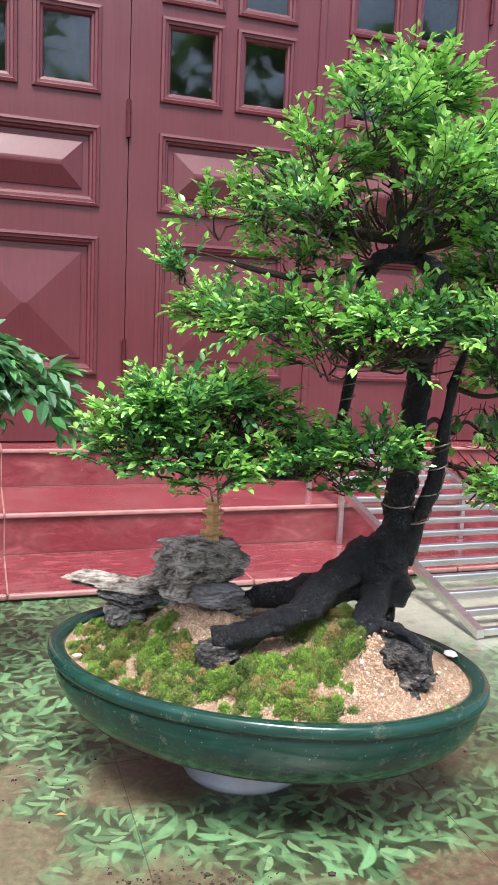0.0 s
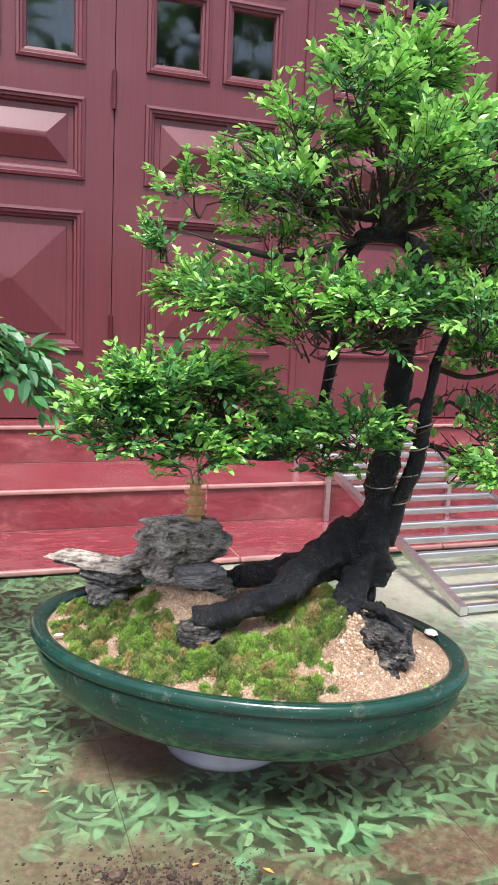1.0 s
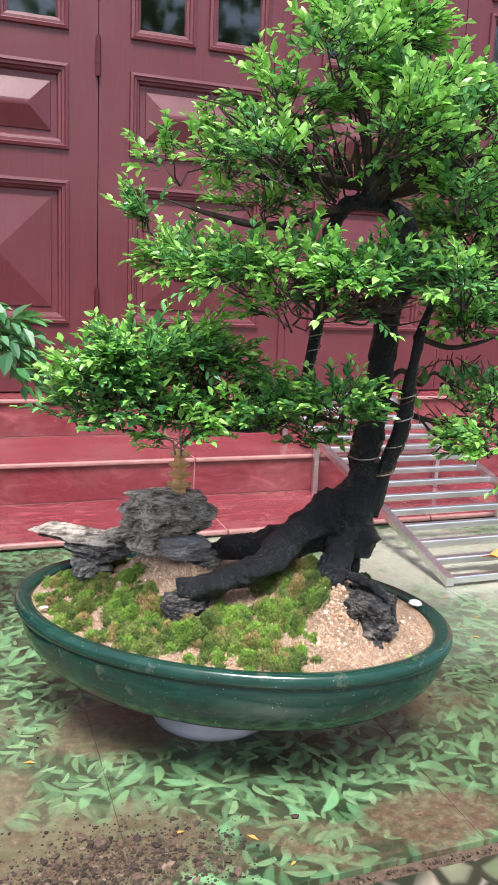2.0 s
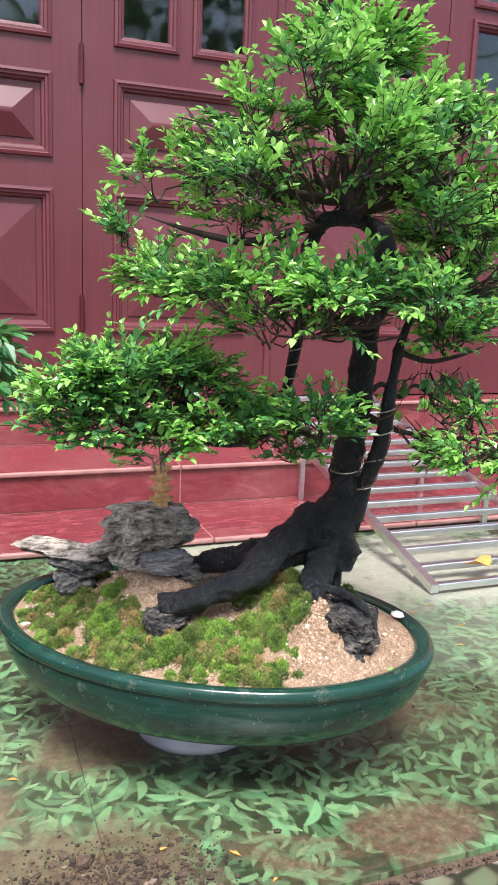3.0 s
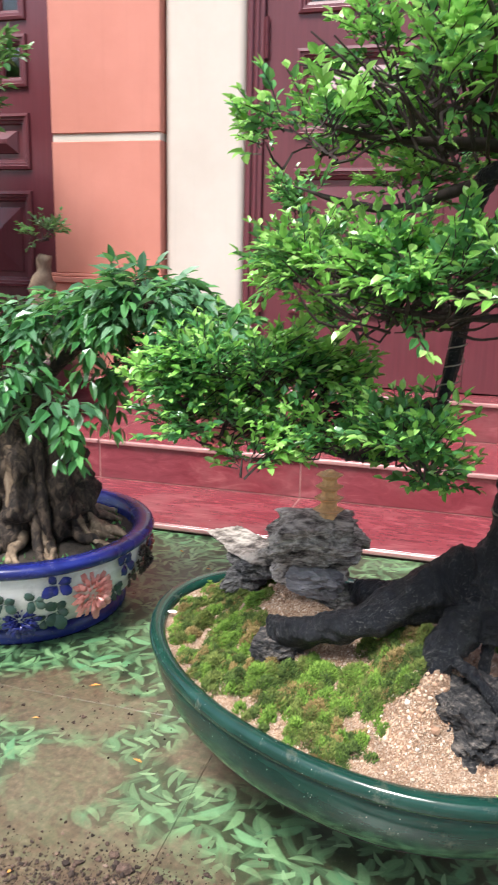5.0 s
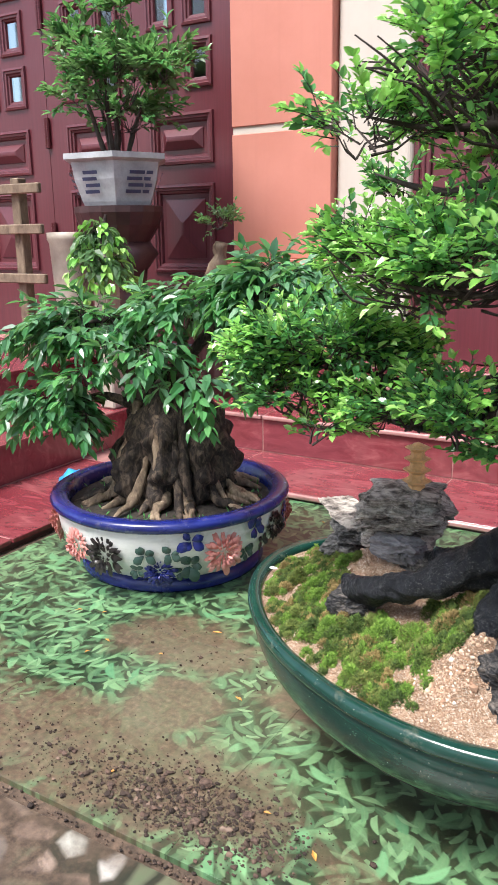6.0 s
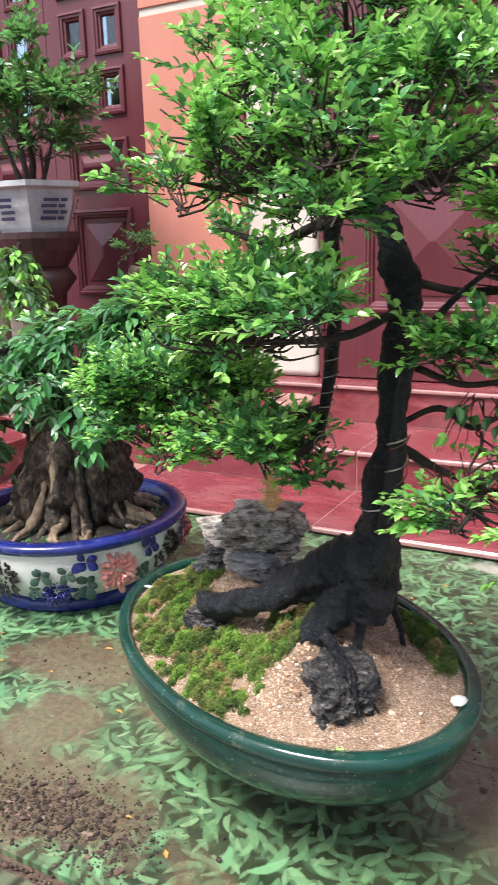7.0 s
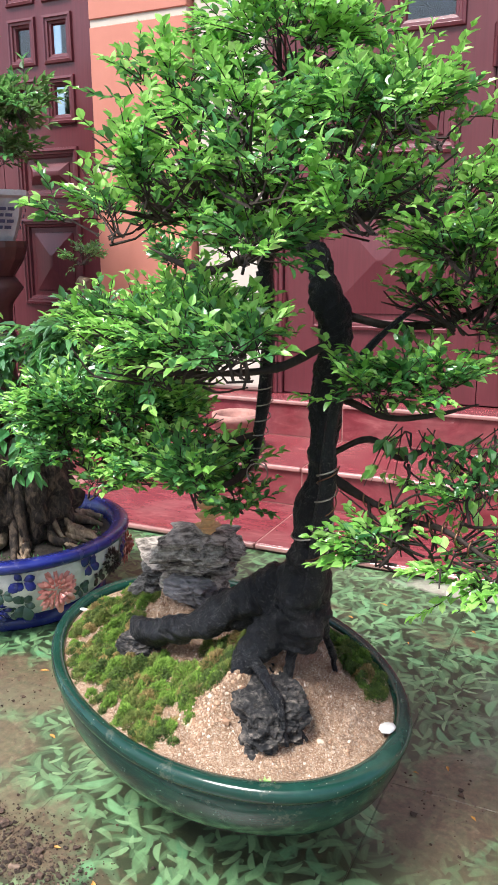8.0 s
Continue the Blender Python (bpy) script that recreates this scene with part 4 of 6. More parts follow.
def bonsai_tree():
    tree = thing("bonsai_tree", (0.655, 1.615, 0.35), "old bonsai with a blackened bent trunk and layered leaf pads", "bonsai tree")
    bm = bmesh.new()
    tube(bm, [(0.638, 1.598, 0.405), (0.643, 1.61, 0.445), (0.651, 1.617, 0.50), (0.661, 1.617, 0.56), (0.667, 1.616, 0.63), (0.678, 1.62, 0.72), (0.685, 1.617, 0.82), (0.695, 1.613, 0.90), (0.703, 1.6, 0.965), (0.696, 1.576, 1.015), (0.682, 1.578, 1.058), (0.655, 1.59, 1.083), (0.614, 1.605, 1.089), (0.583, 1.62, 1.078), (0.567, 1.64, 1.035)],
         [0.036, 0.05, 0.046, 0.036, 0.029, 0.0255, 0.0245, 0.0245, 0.026, 0.025, 0.018, 0.0165, 0.015, 0.014, 0.011], 44, 0.2, 1.0, 22)
    trunk = part("trunk", bm, BARK_BLACK, tree, "thick blackened trunk bent over at its top", smooth=True)

    def root(points, radii, seed, label=""):
        part("root", tube(bmesh.new(), points, radii, 30, 0.26, seed, 20), BARK_BLACK, tree, label, smooth=True)

    root([(0.645, 1.62, 0.485), (0.59, 1.632, 0.47), (0.52, 1.617, 0.44), (0.44, 1.592, 0.405), (0.38, 1.60, 0.378), (0.33, 1.625, 0.362), (0.292, 1.638, 0.355)], [0.055, 0.05, 0.036, 0.026, 0.024, 0.027, 0.02], 2.0, "long black root reaching to the rock")
    root([(0.63, 1.645, 0.465), (0.56, 1.685, 0.428), (0.49, 1.725, 0.402), (0.43, 1.76, 0.386), (0.39, 1.79, 0.375)], [0.042, 0.034, 0.028, 0.022, 0.014], 3.0)
    root([(0.625, 1.60, 0.46), (0.595, 1.57, 0.425), (0.575, 1.55, 0.395), (0.57, 1.535, 0.365)], [0.04, 0.03, 0.025, 0.02], 4.0)
    root([(0.648, 1.60, 0.45), (0.643, 1.588, 0.41), (0.64, 1.583, 0.38), (0.637, 1.575, 0.345)], [0.02, 0.0095, 0.0075, 0.007], 5.0)
    root([(0.575, 1.545, 0.395), (0.565, 1.522, 0.38), (0.556, 1.503, 0.352), (0.552, 1.494, 0.318)], [0.014, 0.009, 0.0065, 0.004], 40.0)
    root([(0.585, 1.55, 0.40), (0.612, 1.52, 0.392), (0.645, 1.498, 0.376), (0.668, 1.483, 0.342), (0.68, 1.474, 0.30)], [0.013, 0.01, 0.009, 0.007, 0.004], 7.0)
    root([(0.66, 1.65, 0.45), (0.668, 1.69, 0.39), (0.672, 1.715, 0.345), (0.674, 1.725, 0.30)], [0.018, 0.0085, 0.006, 0.0045], 8.0)

    def branch(points, radii, seed, mat=TWIG, label=""):
        return part("branch", tube(bmesh.new(), points, radii, 9, 0.18, seed, 6), mat, tree, label, smooth=True)

    # the stem that rises beside the trunk, and the limb that falls from the bend
    branch([(0.67, 1.60, 0.50), (0.684, 1.583, 0.57), (0.706, 1.562, 0.67), (0.713, 1.556, 0.75), (0.718, 1.552, 0.82), (0.745, 1.562, 0.90), (0.80, 1.60, 0.97), (0.88, 1.64, 1.03)], [0.024, 0.018, 0.015, 0.013, 0.011, 0.007, 0.004, 0.0012], 11.0, BARK_BLACK)
    branch([(0.567, 1.64, 1.04), (0.568, 1.655, 0.95), (0.562, 1.66, 0.86), (0.551, 1.662, 0.79), (0.538, 1.663, 0.73), (0.515, 1.655, 0.69), (0.47, 1.65, 0.668), (0.40, 1.65, 0.665), (0.32, 1.64, 0.685), (0.24, 1.62, 0.715)], [0.013, 0.012, 0.012, 0.0115, 0.011, 0.009, 0.008, 0.007, 0.005, 0.0012], 12.0, BARK_BLACK)
    branch([(0.55, 1.66, 0.76), (0.50, 1.65, 0.745), (0.45, 1.645, 0.735), (0.38, 1.65, 0.74), (0.30, 1.66, 0.75)], [0.008, 0.007, 0.006, 0.005, 0.0012], 13.0)
    branch([(0.61, 1.605, 1.085), (0.53, 1.64, 1.06), (0.46, 1.67, 1.04), (0.38, 1.70, 1.05), (0.28, 1.75, 1.08)], [0.012, 0.009, 0.008, 0.006, 0.0012], 14.0)
    branch([(0.63, 1.6, 1.085), (0.632, 1.615, 1.12), (0.62, 1.625, 1.2), (0.60, 1.63, 1.30), (0.60, 1.62, 1.38)], [0.016, 0.012, 0.01, 0.007, 0.004], 15.0)
    branch([(0.636, 1.62, 1.10), (0.72, 1.63, 1.12), (0.80, 1.66, 1.13), (0.88, 1.69, 1.14), (0.95, 1.71, 1.17)], [0.012, 0.01, 0.008, 0.006, 0.0012], 16.0)
    branch([(0.634, 1.62, 1.10), (0.65, 1.53, 1.105), (0.65, 1.45, 1.11), (0.64, 1.36, 1.13)], [0.01, 0.008, 0.006, 0.0012], 17.0)
    branch([(0.63, 1.625, 1.12), (0.56, 1.69, 1.13), (0.50, 1.76, 1.135), (0.43, 1.82, 1.15)], [0.01, 0.008, 0.006, 0.0012], 18.0)
    branch([(0.625, 1.625, 1.12), (0.54, 1.57, 1.12), (0.45, 1.53, 1.12), (0.36, 1.50, 1.14)], [0.009, 0.007, 0.005, 0.0012], 19.0)
    branch([(0.70, 1.60, 0.98), (0.78, 1.64, 0.96), (0.86, 1.67, 0.965), (0.93, 1.71, 1.0), (0.99, 1.74, 1.05)], [0.009, 0.0065, 0.005, 0.004, 0.0012], 20.0)
    branch([(0.69, 1.59, 0.93), (0.65, 1.52, 0.905), (0.60, 1.46, 0.90), (0.53, 1.40, 0.905), (0.46, 1.36, 0.92)], [0.008, 0.0065, 0.005, 0.004, 0.0012], 21.0)
    branch([(0.69, 1.61, 0.72), (0.76, 1.60, 0.69), (0.84, 1.57, 0.675), (0.90, 1.53, 0.68), (0.96, 1.50, 0.66), (1.02, 1.48, 0.63)], [0.008, 0.006, 0.005, 0.004, 0.003, 0.0012], 22.0, label="wired side branch")
    branch([(0.84, 1.57, 0.675), (0.84, 1.50, 0.66), (0.83, 1.44, 0.645)], [0.007, 0.005, 0.0012], 23.0)
    branch([(0.54, 1.66, 0.72), (0.54, 1.59, 0.70), (0.535, 1.52, 0.70), (0.53, 1.46, 0.71)], [0.007, 0.006, 0.004, 0.0012], 24.0)
    branch([(0.73, 1.58, 0.85), (0.80, 1.57, 0.83), (0.87, 1.57, 0.84), (0.93, 1.57, 0.86)], [0.006, 0.0045, 0.004, 0.0012], 25.0)

    # a contorted, mostly bare branch with drooping larger leaves
    branch([(0.69, 1.61, 0.75), (0.75, 1.65, 0.775), (0.80, 1.66, 0.745), (0.86, 1.70, 0.765), (0.93, 1.72, 0.735), (1.01, 1.75, 0.77)], [0.006, 0.005, 0.0045, 0.004, 0.003, 0.0012], 26.0, label="contorted bare side branch")
    rng = np.random.default_rng(58)
    for k in range(14):
        p = np.array((rng.uniform(0.76, 1.0), 0.0, 0.0))
        p[1] = 1.57 + 0.35 * (p[0] - 0.7) + rng.normal(0, 0.02)
        p[2] = 0.755 if k % 2 else 0.69
        if k % 2 == 0:
            p[1] = 1.62 - 0.35 * (p[0] - 0.7)
        pts = [p]
        for _ in range(4):
            pts.append(pts[-1] + rng.normal((0.016, 0.0, -0.008), 0.02))
        branch([tuple(q) for q in pts], [0.0028, 0.0024, 0.002, 0.0016, 0.0009], 60.0 + k)

    def pad(clumps, label, seed, **kw):
        leaf_cloud("leaf_pad", clumps, tree, [LEAF_OLD, LEAF_NEW], label, seed=seed, **kw)

    pad([((0.235, 1.63, 0.79), (0.17, 0.14, 0.065), 190), ((0.34, 1.66, 0.765), (0.12, 0.12, 0.07), 100), ((0.15, 1.61, 0.755), (0.11, 0.1, 0.05), 80), ((0.20, 1.60, 0.70), (0.13, 0.07, 0.025), 55), ((0.34, 1.60, 0.685), (0.12, 0.06, 0.025), 50), ((0.42, 1.68, 0.70), (0.1, 0.09, 0.03), 34), ((0.12, 1.67, 0.69), (0.09, 0.08, 0.03), 40), ((0.27, 1.56, 0.66), (0.1, 0.06, 0.02), 26), ((0.19, 1.74, 0.70), (0.09, 0.08, 0.03), 26)], "low spreading leaf pad over the rock", 31)
    pad([((0.42, 1.54, 0.945), (0.19, 0.16, 0.055), 200), ((0.56, 1.42, 0.94), (0.15, 0.11, 0.05), 100), ((0.67, 1.34, 0.935), (0.11, 0.09, 0.04), 55), ((0.33, 1.76, 0.955), (0.1, 0.12, 0.035), 50), ((0.44, 1.50, 0.885), (0.14, 0.12, 0.03), 36)], "middle leaf pad in front of the trunk", 32)
    outer = [((0.60 + 0.25 * math.cos(a), 1.60 + 0.25 * math.sin(a), 1.14 + 0.025 * math.sin(3 * a)), (0.135, 0.135, 0.05), 46) for a in [k * 0.628 for k in range(10)]]
    inner = [((0.61 + 0.16 * math.cos(a), 1.60 + 0.16 * math.sin(a), 1.25 + 0.03 * math.sin(2 * a)), (0.12, 0.12, 0.06), 54) for a in [0.3 + k * 0.9 for k in range(7)]]
    pad([((0.63, 1.61, 1.36), (0.16, 0.15, 0.09), 140), ((0.84, 1.64, 1.25), (0.13, 0.13, 0.06), 60), ((0.76, 1.73, 1.31), (0.12, 0.12, 0.06), 46), ((0.80, 1.52, 1.24), (0.1, 0.1, 0.06), 36), *outer, *inner, ((0.28, 1.85, 1.04), (0.09, 0.08, 0.03), 24), ((0.31, 1.82, 0.985), (0.08, 0.07, 0.025), 16), ((0.47, 1.74, 1.07), (0.1, 0.1, 0.04), 28), ((0.67, 1.36, 1.075), (0.11, 0.08, 0.035), 44), ((0.28, 1.66, 1.13), (0.1, 0.09, 0.03), 24)], "broad domed crown of bright green leaves", 33, new_share=0.5)
    pad([((0.94, 1.72, 1.06), (0.14, 0.13, 0.085), 130), ((0.86, 1.58, 0.88), (0.13, 0.1, 0.04), 60), ((1.0, 1.66, 0.93), (0.1, 0.1, 0.06), 50), ((0.90, 1.58, 1.06), (0.12, 0.1, 0.07), 60), ((0.92, 1.66, 0.985), (0.14, 0.1, 0.05), 70), ((0.80, 1.52, 0.87), (0.09, 0.06, 0.03), 30)], "side leaf pad behind the bend", 34)
    pad([((0.84, 1.465, 0.655), (0.1, 0.07, 0.03), 36), ((0.97, 1.49, 0.63), (0.09, 0.08, 0.05), 40), ((0.93, 1.58, 0.71), (0.1, 0.08, 0.04), 30)], "low leaf pad on the wired branch", 35, droop=0.15)
    pad([((0.53, 1.47, 0.725), (0.09, 0.08, 0.04), 55), ((0.42, 1.58, 0.70), (0.1, 0.08, 0.035), 45), ((0.49, 1.66, 0.675), (0.1, 0.08, 0.045), 40), ((0.53, 1.61, 0.65), (0.08, 0.05, 0.02), 22)], "small leaf tuft before the trunk", 36)
    pad([((0.84, 1.60, 0.80), (0.07, 0.06, 0.03), 10), ((0.95, 1.64, 0.79), (0.08, 0.06, 0.03), 10)], "few large drooping dark leaves", 37, leaf=(0.02, 0.032), droop=0.7, new_share=0.0, pairs=2, lift=0.0, bunch=3)


bonsai_tree()


# ---- wires, ornament and small things of the bonsai ----
def spiral(name, line, radius, turns, gauge, mat, parent, label=""):
    pts, _ = smooth_path(line, [1] * len(line), 10)
    pts = [Vector(p) for p in pts]
    out = []
    n = int(turns * 10)
    for i in range(n + 1):
        t = i / n * (len(pts) - 1)
        k = min(int(t), len(pts) - 2)
        p = pts[k].lerp(pts[k + 1], t - k)
        d = (pts[k + 1] - pts[k]).normalized()
        u = d.cross(Vector((0.3, 0.8, 0.5))).normalized()
        v = d.cross(u)
        a = 2 * math.pi * turns * i / n
        out.append(p + (u * math.cos(a) + v * math.sin(a)) * (radius + gauge * 0.6))
    part(name, tube(bmesh.new(), out, [gauge] * len(out), 5, steps=1), mat, parent, label, smooth=True)


def tree_wires():
    tree = bpy.data.objects["bonsai_tree"]
    spiral("wire", [(0.684, 1.583, 0.57), (0.706, 1.562, 0.67), (0.713, 1.556, 0.75)], 0.016, 3.5, 0.0016, WIRE, tree, "pale training wire")
    spiral("wire", [(0.684, 1.583, 0.57), (0.706, 1.562, 0.67), (0.713, 1.556, 0.75)], 0.016, 2.6, 0.0012, COPPER_WIRE, tree, "brown training wire")
    spiral("wire", [(0.562, 1.66, 0.85), (0.553, 1.661, 0.78), (0.541, 1.66, 0.72)], 0.0125, 5, 0.0013, WIRE, tree, "pale training wire")
    spiral("wire", [(0.541, 1.66, 0.72), (0.515, 1.655, 0.685), (0.47, 1.66, 0.665), (0.40, 1.68, 0.66)], 0.01, 6, 0.0014, WIRE, tree, "pale training wire")
    spiral("wire", [(0.55, 1.66, 0.76), (0.50, 1.65, 0.745), (0.45, 1.645, 0.735)], 0.0075, 6, 0.0012, COPPER_WIRE, tree, "brown training wire")
    spiral("wire", [(0.76, 1.60, 0.69), (0.84, 1.57, 0.675), (0.90, 1.53, 0.68), (0.96, 1.50, 0.66)], 0.0105, 9, 0.0013, COPPER_WIRE, tree, "brown training wire")
    loop = [(0.664 + 0.034 * math.cos(a), 1.616 + 0.034 * math.sin(a), 0.615 + 0.008 * math.sin(a + 1)) for a in [k * 0.45 for k in range(15)]]
    part("wire", tube(bmesh.new(), loop, [0.0016] * 15, 5, steps=1), WIRE, tree, "wire loop round the trunk", smooth=True)
    loop = [(0.55 + 0.02 * math.cos(a) + 0.002 * a, 1.645 - 0.004 * a, 0.705 + 0.018 * math.sin(a)) for a in [k * 0.5 for k in range(22)]]
    part("wire", tube(bmesh.new(), loop, [0.0014] * 22, 5, steps=1), WIRE, tree, "coil of spare wire", smooth=True)
    # bare twigs under the crown
    rng = np.random.default_rng(77)
    bm = bmesh.new()
    for k in range(130):
        a, q = rng.uniform(0, 6.283), rng.uniform(0.04, 0.2)
        p = Vector((0.6 + q * math.cos(a), 1.59 + q * math.sin(a), 1.07 + 0.05 * q / 0.2 + rng.uniform(0, 0.05)))
        d = Vector((math.cos(a) * 0.8, math.sin(a) * 0.8, rng.uniform(0.35, 1.1))).normalized()
        l = rng.uniform(0.06, 0.16)
        mid = p + d * l * 0.5 + Vector(rng.normal(0, 0.012, 3))
        tube(bm, [p, mid, p + d * l], [0.0028, 0.0022, 0.0012], 5, steps=3)
    tagged(part("twigwork", bm, TWIG, tree, "bare dark twigs under the crown"), kind="stuff")
    bm = bmesh.new()
    for cx, cy, cz, r, count in ((0.3, 1.70, 0.70, 0.12, 60), (0.5, 1.45, 0.91, 0.14, 50), (0.9, 1.64, 0.98, 0.1, 40), (0.9, 1.52, 0.66, 0.1, 30)):
        for k in range(count):
            a, q = rng.uniform(0, 6.283), r * math.sqrt(rng.random())
            p = Vector((cx + q * math.cos(a) * 0.5, cy + q * math.sin(a) * 0.5, cz - 0.02 + rng.uniform(-0.01, 0.02)))
            d = Vector((math.cos(a), math.sin(a), rng.uniform(0.1, 0.9))).normalized()
            l = rng.uniform(0.05, 0.13)
            tube(bm, [p, p + d * l * 0.5 + Vector(rng.normal(0, 0.01, 3)), p + d * l], [0.0024, 0.0018, 0.001], 5, steps=3)
    tagged(part("twigwork", bm, TWIG, tree, "bare dark twigs inside the pads"), kind="stuff")


tree_wires()


def pagoda():
    x, y = 0.345, 1.845
    orn = thing("miniature_pagoda", (x, y, 0.488), "small tan carved tower ornament with stacked eaves on the rock", "ornament")
    for k in range(4):
        z, s = 0.488 + k * 0.0225, 1 - 0.05 * k
        bm = bmesh.new()
        lathe(bm, [(0.0165 * s, z), (0.016 * s, z + 0.010), (0.019 * s, z + 0.0125), (0.0285 * s, z + 0.017), (0.0298 * s, z + 0.0195), (0.021 * s, z + 0.0195), (0.0165 * s, z + 0.0225)], 6, x, y, turn=0.3)
        part("storey", bm, POST, orn)
    part("cap", lathe(bmesh.new(), [(0.0125, 0.578), (0.009, 0.582), (0.002, 0.584)], 8, x, y), POST, orn)


pagoda()


def small_pot_things():
    c, s = math.cos(POT_TURN), math.sin(POT_TURN)
    chip = bmesh.new()
    bmesh.ops.create_icosphere(chip, subdivisions=3, radius=1.0)
    for v in chip.verts:
        p = v.co.copy()
        k = 1 + 0.3 * noise.noise(p * 2.0)
        v.co = Vector((0.807 + p.x * 0.013 * k, 1.612 + p.y * 0.016 * k, 0.2855 + p.z * 0.0045 * k))
    tagged(part("shell", chip, WHITE_CHIP, None, smooth=True), "flat white shell chip lying on the pot's rim", "shell")
    for name, x, y, z, r in (("shell_flake", 0.055, 1.78, 0.2825, 0.006),):
        bm = bmesh.new()
        bmesh.ops.create_icosphere(bm, subdivisions=2, radius=1.0)
        for v in bm.verts:
            v.co = Vector((x + v.co.x * r * 1.6, y + v.co.y * r, z + v.co.z * r * 0.3))
        tagged(part(name, bm, WHITE_CHIP), "tiny pale flake on the pot's rim", "shell")
    weed = thing("sprout", (0.676, 1.402, 0.27), "tiny bright green sprout in the sand", "plant")
    rng = np.random.default_rng(3)
    V, F = [], []
    for k in range(9):
        a = k * 0.75 + rng.normal(0, 0.1)
        p = np.array((0.676, 1.402, 0.272))
        g = np.array((math.cos(a), math.sin(a), 0.7))
        x = np.array((-math.sin(a), math.cos(a), 0)) * 0.004
        f = len(V)
        V += [p, p + g * 0.008 + x, p + g * 0.014, p + g * 0.008 - x]
        F += [(f, f + 1, f + 2), (f, f + 2, f + 3)]
    raw("blade", V, F, LEAF_NEW, weed)
    # loose small stones in the sand
    for k in range(34):
        a, q = rng.uniform(0, 6.283), math.sqrt(rng.random()) * 0.86
        u, v = POT_A * q * math.cos(a), POT_B * q * math.sin(a)
        x, y = POT[0] + u * c - v * s, POT[1] + u * s + v * c
        if x < 0.5:
            continue
        r = rng.uniform(0.003, 0.0065)
        stone("pebble", (x, y, soil_height(x, y) + r * 0.3), (r, r * 0.8, r * 0.6), "pale small pebble lying in the sand", GRIT, seed=k, subdiv=1, category="pebble", group="pebbles in the sand")


GRIT = m_plain("pale_grit", (0.52, 0.4, 0.3), 0.85, vary=0.3, scale=90)
small_pot_things()


for ob in set(bpy.data.objects) - not_bonsai:
    if ob.parent is None:
        ob.location += BONSAI_SHIFT

# ---- blue and white pot with a gnarled tree ----
BLUE_AT = (-0.575, 2.305, 0.0)
PINK = m_glaze("coral_pink_glaze", (0.5, 0.15, 0.13), (0.68, 0.29, 0.25), (0.85, 0.6, 0.54), 0.2)
BLACK_GLAZE = m_glaze("dark_brown_glaze", (0.008, 0.006, 0.006), (0.02, 0.014, 0.014), (0.06, 0.045, 0.04), 0.2)
LEAF_GLAZE = m_glaze("dull_green_glaze", (0.012, 0.03, 0.024), (0.03, 0.065, 0.05), (0.07, 0.11, 0.09), 0.2)


